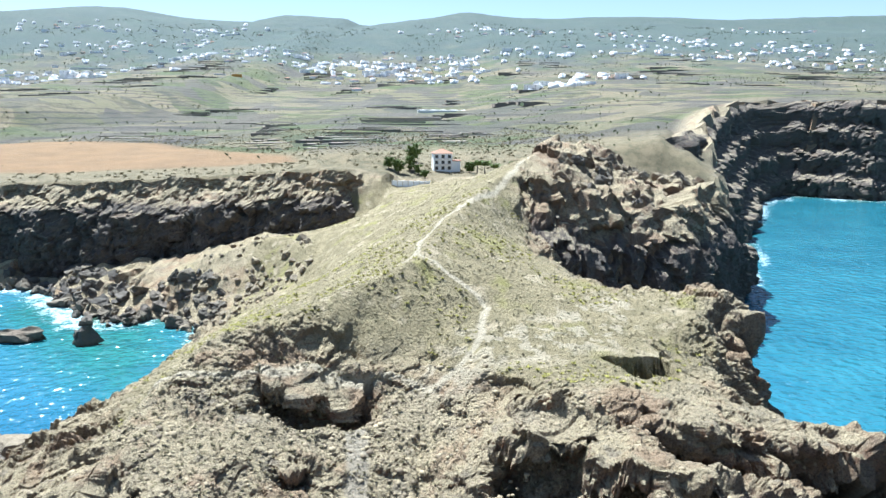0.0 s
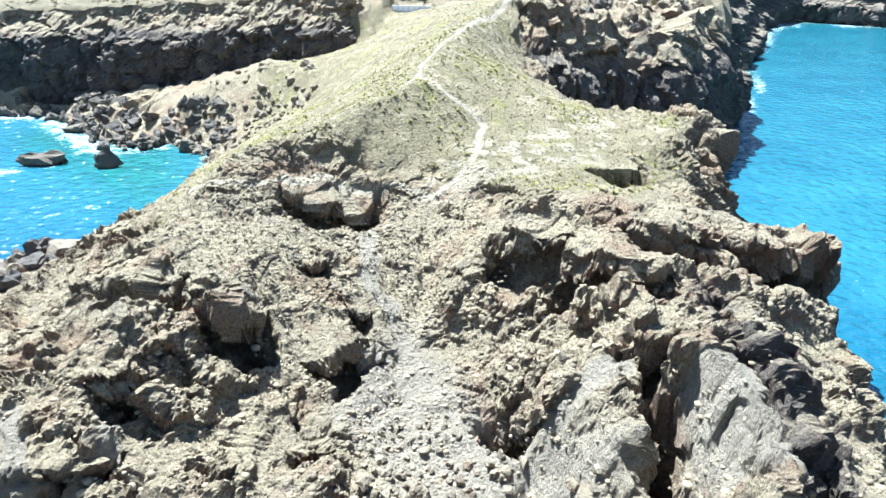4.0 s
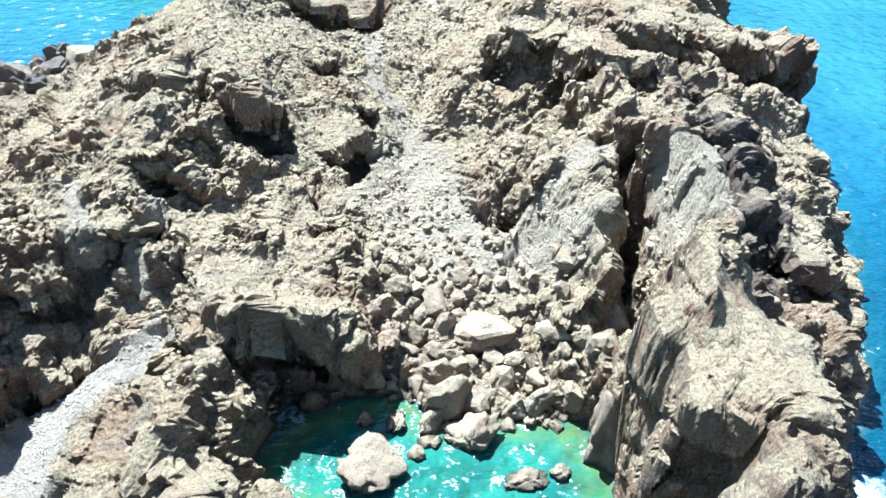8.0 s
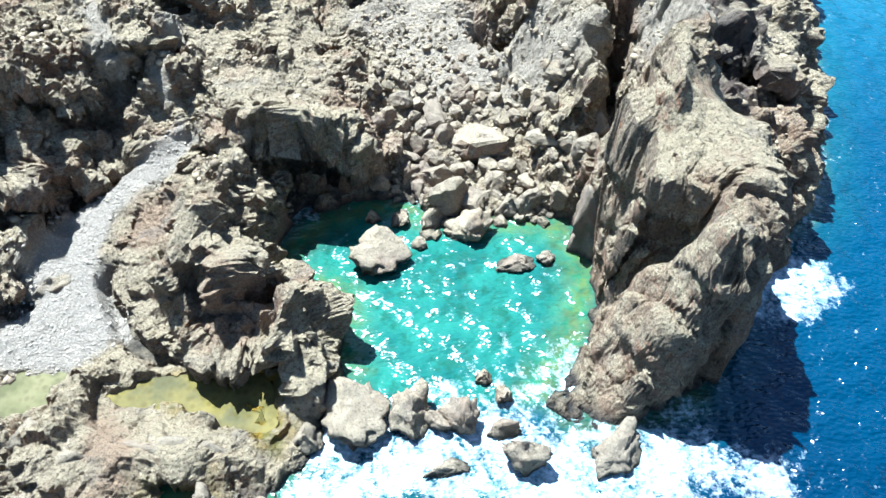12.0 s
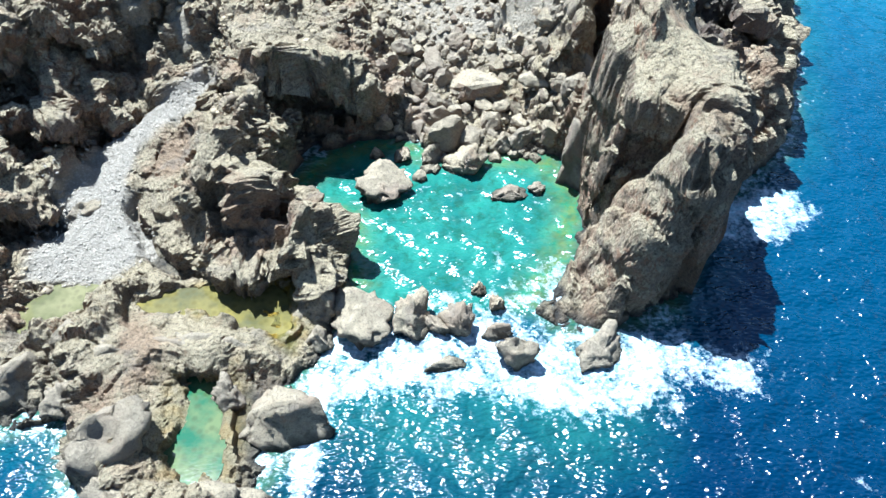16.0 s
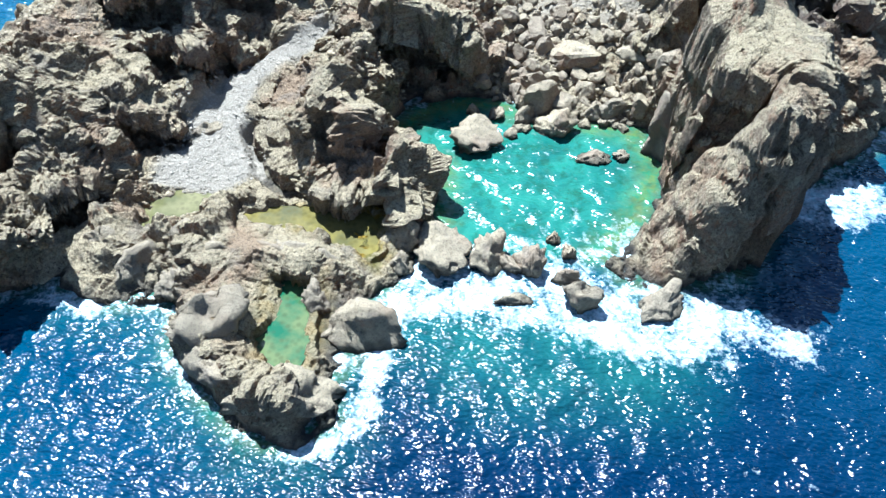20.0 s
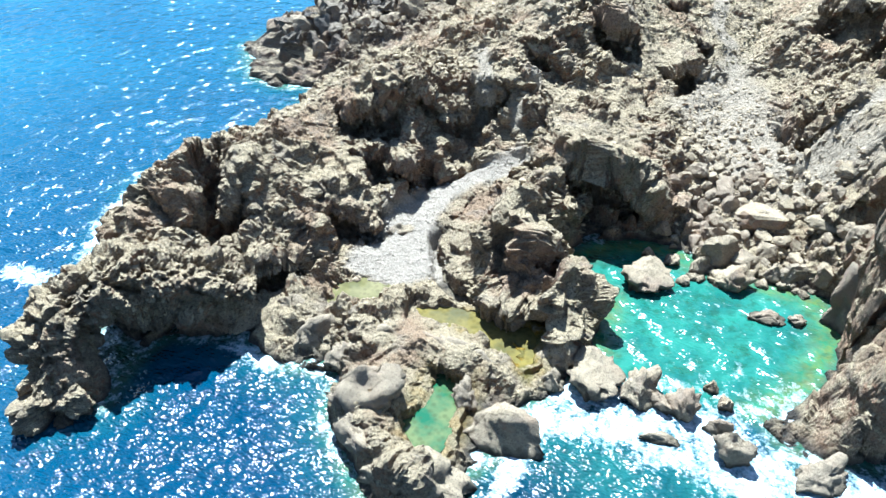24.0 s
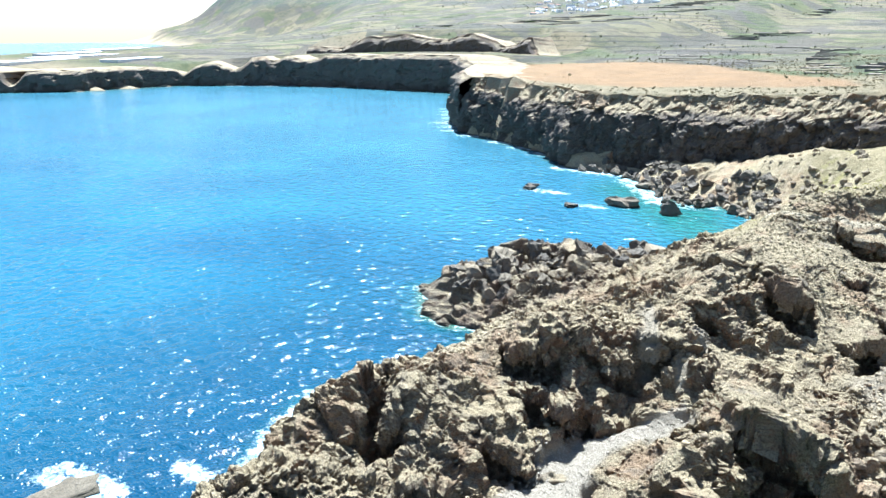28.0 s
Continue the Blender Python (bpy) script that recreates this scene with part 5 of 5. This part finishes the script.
def corners(bm):
    bm.verts.ensure_lookup_table()
    bmesh.ops.triangulate(bm, faces=bm.faces)
    out = np.array([v.co for v in bm.verts]), np.array([[v.index for v in f.verts] for f in bm.faces])
    bm.free()
    return out


def stone_shapes(count, seed):
    made = []
    for n in range(count):
        rng = random.Random(seed + n)
        bm = bmesh.new()
        bmesh.ops.create_icosphere(bm, subdivisions=1, radius=1.0)
        for v in bm.verts:
            v.co *= rng.uniform(0.75, 1.15)
            v.co.z *= 0.7
        bm.verts.index_update()
        made.append(corners(bm))
    return made


def tuft(seed, leaves, wide, tall):
    """A low clump of narrow leaves round a middle."""
    rng = random.Random(seed)
    co, tri = [], []
    for n in range(leaves):
        a, out, up = rng.uniform(0, 6.283), rng.uniform(0.25, 1.0) * wide, rng.uniform(0.35, 1.0) * tall
        c, s = math.cos(a), math.sin(a)
        w = rng.uniform(0.10, 0.22) * wide
        k = len(co)
        base = rng.uniform(0.0, 0.4) * wide
        co += [(c * base - s * w, s * base + c * w, 0.0), (c * base + s * w, s * base - c * w, 0.05 * tall), (c * out, s * out, up)]
        tri.append((k, k + 1, k + 2))
    return np.array(co), np.array(tri)


def scattered(ring, count, rng, test=None):
    xs, ys = zip(*ring)
    pts = np.empty((0, 2))
    while len(pts) < count:
        new_pts = np.stack([rng.uniform(min(xs), max(xs), 4 * count), rng.uniform(min(ys), max(ys), 4 * count)], -1)
        keep = inside(new_pts[:, 0], new_pts[:, 1], ring)
        if test is not None:
            keep &= test(new_pts[:, 0], new_pts[:, 1])
        pts = np.concatenate([pts, new_pts[keep]])
    return pts[:count]


def strewn(shapes, pts, sizes, rng, sink=0.0):
    z = ground_at(pts[:, 0], pts[:, 1])
    out = []
    for n, ((x, y), s) in enumerate(zip(pts, sizes)):
        co, tri = shapes[n % len(shapes)]
        a = rng.uniform(0, 6.283)
        c, d = math.cos(a) * s, math.sin(a) * s
        out.append((np.stack([x + c * co[:, 0] - d * co[:, 1], y + d * co[:, 0] + c * co[:, 1], z[n] + s * (co[:, 2] - sink)], -1), tri))
    return out


def leaf_material(name, low, high):
    m, tree, b = material(name, 0.75)
    k = Nodes(tree)
    isle = tree.nodes.new("ShaderNodeNewGeometry").outputs["Random Per Island"]
    colour = k.mix(isle, low, high)
    colour = k.mix(k.step(k.noise(0.3, 3.0), 0.35, 0.65, 0.0, 0.5), colour, tuple(0.6 * v for v in low))
    tree.links.new(colour, b.inputs["Base Color"])
    b.inputs["Specular IOR Level"].default_value = 0.2
    return m


MAT_SCRUB = leaf_material("dry_scrub_leaves", (0.15, 0.132, 0.075), (0.27, 0.235, 0.135))
MAT_SPURGE = leaf_material("yellow_green_leaves", (0.21, 0.20, 0.045), (0.36, 0.33, 0.085))
MAT_GREEN = leaf_material("dark_green_leaves", (0.045, 0.065, 0.026), (0.095, 0.12, 0.05))
MAT_STONE = leaf_material("loose_grey_stone", (0.25, 0.205, 0.135), (0.42, 0.355, 0.24))
MAT_RUBBLE = leaf_material("broken_lava_rubble", (0.17, 0.135, 0.09), (0.40, 0.335, 0.21))
MAT_PEBBLE = leaf_material("pale_beach_pebbles", (0.28, 0.25, 0.195), (0.46, 0.415, 0.33))
nrng = np.random.default_rng(11)
stones = stone_shapes(10, 500)
off_path = lambda x, y: np.min([away(x, y, p) for p in PATHS], axis=0) > 0.9
tufts = [tuft(n, 15, 1.0, 0.5) for n in range(8)]
pts = scattered(PLATEAU, 5200, nrng, off_path)
loose("scrub", strewn(tufts, pts, nrng.uniform(0.22, 0.7, len(pts)), nrng), MAT_SCRUB, "low dry grey-brown scrub on the plateau", "shrub")
patch = lambda x, y: (vnoise(x / 14, y / 14, seed=210) > 0.05) & off_path(x, y) & (y < 190)
pts = scattered(PLATEAU, 1500, nrng, patch)
loose("spurge", strewn(tufts, pts, nrng.uniform(0.35, 1.0, len(pts)), nrng), MAT_SPURGE, "yellow-green spurge bushes among the dry scrub", "shrub")
pts = scattered(BROW + [(-20, 40)], 1500, nrng)
loose("slope_scrub", strewn(tufts, pts, nrng.uniform(0.25, 0.7, len(pts)), nrng), MAT_SCRUB, "sparse dry scrub on the slope below the brow", "shrub")
pts = scattered([(-6, 42), (0, 30), (2, 14), (24, 10), (36, 18), (30, 36), (20, 44), (10, 56), (0, 60)], 1900, nrng)
loose("scree", strewn(stones, pts, nrng.lognormal(-1.8, 0.55, len(pts)).clip(0.07, 0.6), nrng, 0.1), MAT_STONE, "loose pale stones strewn over the scree", "stones")
rubble = lambda x, y: (from_shore(x, y) > 2) & ~inside(x, y, GRAVEL) & (fbm(x / 8, y / 8, octaves=2, seed=250) > -0.15) & ~inside(x, y, [(34, 4), (48, 4), (46, -24), (24, -30)])
pts = scattered([(-84, -30), (-48, -28), (-6, 12), (36, 8), (52, -2), (68, 20), (80, 76), (50, 74), (14, 96), (-34, 78), (-64, 34), (-84, 10)], 7500, nrng, rubble)
loose("rubble", strewn(stones, pts, nrng.lognormal(-1.35, 0.5, len(pts)).clip(0.1, 0.8), nrng, 0.3), MAT_RUBBLE, "broken grey-brown rubble strewn over the crags", "stones")
pts = scattered(GRAVEL, 2000, nrng)
loose("beach_stones", strewn(stones, pts, nrng.lognormal(-2.2, 0.4, len(pts)).clip(0.06, 0.35), nrng, 0.1), MAT_PEBBLE, "pale grey pebbles of the gravel beach", "stones")
crown = []
for n in range(8):
    rng2 = random.Random(700 + n)
    bits = [tuft(900 + 10 * n + k, 12, 0.75, 0.9) for k in range(3)]
    co = np.concatenate([b[0] + (rng2.uniform(-0.5, 0.5), rng2.uniform(-0.5, 0.5), rng2.uniform(0, 0.7)) for b in bits])
    tri = np.concatenate([b[1] + 36 * k for k, b in enumerate(bits)])
    crown.append((co, tri))
COUNTRY = [(-1500, 900), (-700, 760), (-300, 400), (120, 330), (400, 720), (1500, 700), (2600, 2600), (1600, 4300), (-1600, 4300), (-2600, 3000)]
pts = scattered(COUNTRY, 7000, nrng, lambda x, y: (from_shore(x, y) > 60) & (vnoise(x / 170, y / 170, seed=220) > -0.1))
loose("far_trees", strewn(crown, pts, nrng.uniform(1.2, 3.4, len(pts)) * (0.5 + pts[:, 1] / 3500), nrng), MAT_GREEN, "scattered dark green trees over the far slopes", "trees")
pts = scattered([(-330, 345), (-40, 320), (110, 330), (150, 700), (-300, 760), (-420, 560)], 2600, nrng, lambda x, y: ~inside(x, y, FIELD) & (from_shore(x, y) > 25))
loose("field_scrub", strewn(tufts, pts, nrng.uniform(0.8, 2.6, len(pts)), nrng), MAT_SCRUB, "bushy scrub on the fields behind the cliffs", "shrub")


# ---- houses and terraces ----
def plain(name, colour, rough=0.8, grain=0.15, scale=1.5):
    m, tree, b = material(name, rough)
    k = Nodes(tree)
    mottled = k.step(k.noise(scale, 5.0), 0.3, 0.7, 0.0, 1.0)
    tree.links.new(k.mix(mottled, tuple(v * (1 - grain) for v in colour), colour), b.inputs["Base Color"])
    tree.links.new(k.bump(k.noise(scale * 6), 0.2, 0.05), b.inputs["Normal"])
    return m


MAT_WHITE = plain("white_plaster", (0.86, 0.85, 0.83), grain=0.06)
MAT_CREAM = plain("cream_plaster", (0.62, 0.54, 0.42))
MAT_ORANGE = plain("orange_plaster", (0.62, 0.30, 0.05))
MAT_TILE = plain("terracotta_tiles", (0.36, 0.16, 0.09), grain=0.4, scale=3)
MAT_GLASS = plain("dark_window_glass", (0.03, 0.035, 0.045), rough=0.15, grain=0.1)
MAT_WALLSTONE = plain("dark_terrace_stone", (0.20, 0.18, 0.155), grain=0.5, scale=0.8)
MAT_PALESTONE = plain("pale_stone_wall", (0.34, 0.30, 0.24), grain=0.4, scale=0.5)
MAT_BED = plain("terrace_crops", (0.085, 0.125, 0.04), grain=0.6, scale=0.3)
MAT_EARTH = plain("terrace_earth", (0.25, 0.205, 0.15), grain=0.4, scale=0.3)
MAT_SHEET = plain("greenhouse_cloth", (0.70, 0.70, 0.68), grain=0.12, scale=0.05)
MAT_BARK = plain("grey_bark", (0.12, 0.10, 0.08), grain=0.4, scale=4)


def box(x0, x1, y0, y1, z0, z1, bm=None, bevel=0.0):
    bm = bm or bmesh.new()
    made = bmesh.ops.create_cube(bm, size=1.0, matrix=Matrix.Translation(((x0 + x1) / 2, (y0 + y1) / 2, (z0 + z1) / 2)) @ Matrix.Diagonal((x1 - x0, y1 - y0, z1 - z0, 1)))
    if bevel:
        edges = list({e for v in made["verts"] for e in v.link_edges})
        bmesh.ops.bevel(bm, geom=edges, offset=bevel, segments=1, affect="EDGES")
    return bm


def hip_roof(x0, x1, y0, y1, z, rise, over=0.4):
    bm = bmesh.new()
    a = [bm.verts.new(p) for p in ((x0 - over, y0 - over, z), (x1 + over, y0 - over, z), (x1 + over, y1 + over, z), (x0 - over, y1 + over, z))]
    d = min(x1 - x0, y1 - y0) / 2
    ym = (y0 + y1) / 2
    r = [bm.verts.new((x0 + d, ym, z + rise)), bm.verts.new((x1 - d, ym, z + rise))]
    bm.faces.new(a[::-1])
    for f in ((a[0], a[1], r[1], r[0]), (a[1], a[2], r[1]), (a[2], a[3], r[0], r[1]), (a[3], a[0], r[0])):
        bm.faces.new(f)
    return bm


def house(wide, deep, storeys, mat, roof, label, per_floor=3):
    base = new("house")
    h = 3.0 * storeys
    part("wall", box(-wide / 2, wide / 2, -deep / 2, deep / 2, -4, h, bevel=0.08), mat, base)
    if roof:
        part("roof", hip_roof(-wide / 2, wide / 2, -deep / 2, deep / 2, h, 1.8), MAT_TILE, base, "low terracotta tiled roof")
    else:
        part("parapet", box(-wide / 2 - 0.15, wide / 2 + 0.15, -deep / 2 - 0.15, deep / 2 + 0.15, h, h + 0.7), mat, base)
    for f in range(storeys):
        for k in range(per_floor):
            x = (k + 0.5) / per_floor * wide - wide / 2
            pane = part("window", box(x - 0.65, x + 0.65, -deep / 2 - 0.06, -deep / 2 + 0.1, 3 * f + 0.9, 3 * f + 2.3), MAT_GLASS, base)
    return tagged(base, label, "house", "houses of the town")


def put_down(ob, x, y, turn, sink=0.3):
    ob.matrix_basis = pose(x, y, float(ground_at(np.array([x]), np.array([y]))[0]) - sink, 0, 0, turn)
    return ob


MODELS = [
    house(20, 14, 3, MAT_WHITE, False, "white three-storey house with a flat roof", 2),
    house(26, 15, 2, MAT_WHITE, True, "white low house with a terracotta roof", 2),
    house(34, 16, 4, MAT_WHITE, False, "white four-storey apartment block", 2),
    house(18, 14, 2, MAT_CREAM, True, "cream two-storey house with a tiled roof"),
    house(48, 18, 2, MAT_WHITE, False, "long white two-storey building", 4),
]
TOWN = [
    (-1111, 4000), (-408, 2904), (-105, 2880), (-202, 2489), (21, 2490), (173, 2861), (379, 3700), (305, 1652), (455, 1923), (525, 2799), (955, 3500), (1130, 3361), (1036, 2814),
    (1296, 2921), (1900, 4000), (1483, 2688), (1785, 2995), (-1800, 3900), (-1500, 3300), (-1300, 3500), (-800, 3000), (-1000, 3700), (1250, 2500), (1500, 3200), (850, 3000),
    (-1409, 2612), (-1258, 2465), (-1312, 2772), (-1028, 2352), (-976, 2802), (-905, 1969), (-483, 2826), (-317, 2849), (-189, 2560), (-18, 2668), (-14, 2268), (281, 3758),
]
rng = random.Random(23)
used, crowd = set(), []
for cx, cy in TOWN:
    for k in range(20):
        wide = 45 if cy < 2000 else 150
        x, y = cx + rng.gauss(0, wide), cy + rng.gauss(0, wide * 0.8)
        n = rng.choice((0, 0, 1, 2, 3, 4))
        turn = rng.choice((rng.uniform(-30, 30), rng.uniform(50, 75)))
        if k >= 7:
            crowd.append((x, y, turn, rng.choice((12, 16, 22, 30)), rng.choice((10, 13)), rng.choice((4, 6.5, 9.5))))
            continue
        ob = MODELS[n] if n not in used else copy_thing(MODELS[n], Matrix.Identity(4))
        used.add(n)
        put_down(ob, x, y, turn, 1.0)
floors = ground_at(np.array([c[0] for c in crowd]), np.array([c[1] for c in crowd]))
joined = []
for (x, y, turn, wide, deep, high), z in zip(crowd, floors):
    bm = box(-wide / 2, wide / 2, -deep / 2, deep / 2, -4, high)
    box(-wide / 2 + 1.5, wide / 6, -deep / 2 + 2, deep / 2 - 1, high, high + 2.6, bm)
    bmesh.ops.transform(bm, matrix=pose(x, y, float(z), 0, 0, turn), verts=bm.verts)
    bm.verts.index_update()
    joined.append(corners(bm))
loose("far_houses", joined, MAT_WHITE, "crowded white houses of the distant town", "houses")
for n in range(len(MODELS)):
    if n not in used:
        put_down(MODELS[n], 400 + 30 * n, 1800, 10, 1.0)
block = put_down(house(60, 14, 5, MAT_WHITE, False, "wide white apartment block with rows of windows", 12), -640, 2900, 6, 1.0)
block["group"] = ""
farm = put_down(house(26, 13, 2, MAT_ORANGE, False, "orange farm building with a flat roof", 4), -505, 2060, 12, 1.0)
shed = put_down(house(30, 11, 1, MAT_WHITE, False, "long white shed beside the orange farm building", 4), -548, 2052, 12, 1.0)

# the house at the neck of the headland
villa = new("villa")
tagged(villa, "white three-storey villa with a terracotta hip roof and balconies", "house")
part("wall", box(-4.6, 4.6, -4, 4, -3, 8.4, bevel=0.06), MAT_WHITE, villa)
part("roof", hip_roof(-4.6, 4.6, -4, 4, 8.4, 1.9, 0.6), MAT_TILE, villa, "terracotta hip roof")
part("annex", box(4.6, 8.6, -3.4, 3, -3, 4.6, bevel=0.06), MAT_WHITE, villa)
part("annex_roof", box(4.4, 9.0, -3.8, 3.3, 4.6, 4.9), MAT_TILE, villa, "flat terracotta terrace roof")
for f in range(3):
    for k in range(3):
        x = -3.1 + 3.1 * k
        pane = part("window", box(x - 0.75, x + 0.75, -4.06, -3.9, 2.8 * f + 0.5, 2.8 * f + 2.1), MAT_GLASS, villa)
        part("sill", box(x - 0.85, x + 0.85, -4.2, -3.98, 2.8 * f + 0.35, 2.8 * f + 0.48), MAT_WHITE, pane)
    if f:
        part("balcony", box(-4.4, 4.4, -5.2, -4.06, 2.8 * f - 0.15, 2.8 * f + 0.05), MAT_WHITE, villa)
        part("railing", box(-4.4, 4.4, -5.2, -5.12, 2.8 * f + 0.05, 2.8 * f + 0.3), MAT_CREAM, villa)
put_down(villa, 16.5, 335, 6, 0.2)
yard = new("yard_wall")
tagged(yard, "long white retaining wall below the villa", "wall")
for k in range(7):
    part("panel", box(-8.5 + 2.45 * k, -8.5 + 2.45 * k + 2.35, -0.2, 0.2, -2, 2.6, bevel=0.04), MAT_WHITE, yard)
    part("post", box(-8.62 + 2.45 * k, -8.38 + 2.45 * k, -0.3, 0.3, -2, 2.9), MAT_CREAM, yard)
put_down(yard, 2, 296, -8, 0.2)


MAT_GARDEN = leaf_material("bright_garden_leaves", (0.07, 0.11, 0.03), (0.16, 0.20, 0.06))


def tree(tall, wide, seed, label, palm=False):
    rng = random.Random(seed)
    base = new("palm_tree" if palm else "tree")
    bm = bmesh.new()
    bmesh.ops.create_cone(bm, cap_ends=True, segments=7, radius1=0.05 * tall, radius2=0.025 * tall, depth=tall * 0.7, matrix=Matrix.Translation((0, 0, tall * 0.35)))
    for k in range(0 if palm else 4):
        turn = pose(0, 0, tall * 0.45, 40, 0, 90 * k + rng.uniform(-20, 20))
        bmesh.ops.create_cone(bm, cap_ends=True, segments=5, radius1=0.02 * tall, radius2=0.008 * tall, depth=tall * 0.4, matrix=turn @ Matrix.Translation((0, 0, tall * 0.2)))
    part("trunk", bm, MAT_BARK, base)
    bits = []
    for k in range(26 if not palm else 1):
        co, tri = tuft(seed * 50 + k, 26 if not palm else 60, 0.3 * wide if not palm else wide, 0.28 * wide if not palm else 0.5 * wide)
        a, r, z = rng.uniform(0, 6.283), wide * 0.42 * math.sqrt(rng.random()), tall * rng.uniform(0.15, 0.9)
        shrink = 1 - abs(z / tall - 0.65)
        at = (0, 0, tall * 0.68) if palm else (r * math.cos(a) * shrink, r * math.sin(a) * shrink, z)
        bits.append((co + at, tri))
    me_co = np.concatenate([b[0] for b in bits])
    step = np.cumsum([0] + [len(b[0]) for b in bits[:-1]])
    me = bpy.data.meshes.new("crown")
    me.from_pydata(me_co.tolist(), [], np.concatenate([b[1] + s for b, s in zip(bits, step)]).tolist())
    me.materials.append(MAT_GARDEN)
    leaves = new("crown", me)
    leaves.parent = base
    return tagged(base, label, "tree")


for n, (x, y, tall, wide, palm) in enumerate([(-4, 318, 6, 7, 0), (-9, 322, 5, 6, 0), (1, 326, 6.5, 6, 0), (5, 320, 4.5, 5, 0), (8, 314, 3.5, 5, 0), (2, 352, 9, 9, 0), (33, 322, 7, 6, 1), (37, 328, 6, 6, 1), (41, 318, 5.5, 5, 1), (30, 330, 5, 6, 0), (52, 340, 6, 6, 0)]):
    label = "small palm tree beside the villa" if palm else "bushy green tree in the villa's garden"
    put_down(tree(tall, wide, 30 + n, label, bool(palm)), x, y, 30 * n, 0.1)


def terrace(long, high, deep, bed, label, wall=None):
    base = new("terrace")
    stone = wall or MAT_WALLSTONE
    bm = box(-long / 2, long / 2, -0.5, 0.5, -4, high)
    part("stone_wall", bm, stone, base)
    part("bed", box(-long / 2, long / 2, 0.5, deep, -4, high - 0.35), bed, base)
    return tagged(base, label, "terrace")


TERRACES = [
    # x, y, length, height, turn, crops, pale wall
    (-118, 540, 34, 4, 8, 0, 0), (-124, 590, 36, 4, 8, 0, 0), (-134, 640, 38, 4.5, 8, 0, 0), (-142, 700, 38, 5, 8, 0, 0), (-152, 770, 42, 5, 8, 0, 0), (-162, 850, 46, 6, 8, 0, 0),
    (-58, 500, 62, 3, -2, 0, 0), (-60, 535, 66, 4, -2, 0, 0), (-62, 575, 70, 4.5, -2, 0, 0), (-58, 620, 74, 5, -2, 0, 0), (-40, 680, 120, 6, -2, 1, 0), (-30, 760, 120, 4, 2, 0, 1),
    (-36, 930, 160, 11, 2, 1, 1), (-20, 1010, 150, 9, 1, 0, 1), (26, 600, 60, 5, 14, 1, 0), (60, 690, 46, 4, 4, 1, 0), (60, 1120, 90, 6, 0, 1, 0), (180, 1180, 120, 6, 4, 1, 0),
    (-690, 1700, 110, 9, 6, 0, 0), (-650, 1780, 130, 9, 6, 1, 0), (-600, 1880, 120, 9, 4, 0, 0), (-400, 1230, 90, 8, 2, 0, 0), (-350, 1330, 100, 8, 2, 1, 0), (-340, 2380, 160, 13, 2, 0, 0),
    (-340, 2520, 170, 13, 2, 0, 0), (-90, 2080, 120, 12, 0, 0, 1), (-310, 760, 60, 3.5, 10, 0, 0), (-265, 700, 80, 3.5, 14, 0, 0), (-215, 660, 70, 3, 14, 0, 0), (720, 2060, 200, 14, 8, 0, 0),
    (760, 2200, 180, 14, 8, 1, 0), (1000, 1840, 160, 16, 6, 0, 0), (1040, 1980, 160, 16, 6, 0, 0), (1250, 1860, 140, 14, 0, 1, 0), (-770, 1130, 80, 6, -14, 0, 0), (-740, 1200, 90, 6, -14, 1, 0),
    (-720, 1290, 90, 7, -14, 0, 0), (-900, 1000, 120, 6, -20, 0, 0), (-880, 1080, 130, 6, -20, 1, 0), (-1000, 900, 130, 6, -24, 0, 0),
]
rng = random.Random(31)
more = []
while len(more) < 46:
    x, y = rng.uniform(-1300, 1500), rng.uniform(520, 2600)
    if float(from_shore(np.array(x), np.array(y))) > 90 and abs(x) < 0.55 * y + 260:
        more.append((x, y, rng.uniform(40, 80) * (0.7 + y / 2200), 3.0 + y / 400, rng.uniform(-12, 14), rng.randrange(2), int(rng.random() < 0.15)))
for x, y, long, high, turn, crops, pale in TERRACES + more:
    for k in range(3):
        deep = 10 + y / 60
        green = (crops + k) % 3 == 1
        label = ("pale" if pale else "dark") + " stone terrace wall " + ("holding a strip of green crops" if green else "holding a strip of bare earth")
        ob = terrace(long * rng.uniform(0.45, 0.9), min(0.3 * high, 2.6), deep, MAT_BED if green else MAT_EARTH, label, MAT_PALESTONE if pale else None)
        put_down(ob, x + rng.uniform(-0.2, 0.2) * long, y + k * deep * 1.25, turn + rng.uniform(-3, 3), 0.6)
        ob["group"] = "terraces of the slope"
for n, (x, y, long, deep, turn) in enumerate([(-1230, 470, 190, 34, -60), (-1290, 560, 220, 34, -60), (-1180, 600, 150, 30, -60), (-1420, 640, 240, 36, -60), (-1500, 760, 200, 36, -60), (-1300, 3000, 150, 40, 10), (40, 1300, 90, 26, 3)]):
    base = new("greenhouse")
    part("side", box(-long / 2, long / 2, -deep / 2, deep / 2, -6, 3.6), MAT_SHEET, base)
    for k in range(5):
        w = long / 5
        bm = hip_roof(-long / 2 + k * w, -long / 2 + (k + 1) * w, -deep / 2, deep / 2, 3.6, 1.0, 0.0)
        part("roof", bm, MAT_SHEET, base)
    put_down(tagged(base, "long low greenhouse under white cloth", "greenhouse", "greenhouses on the slope"), x, y, turn, 1.0)
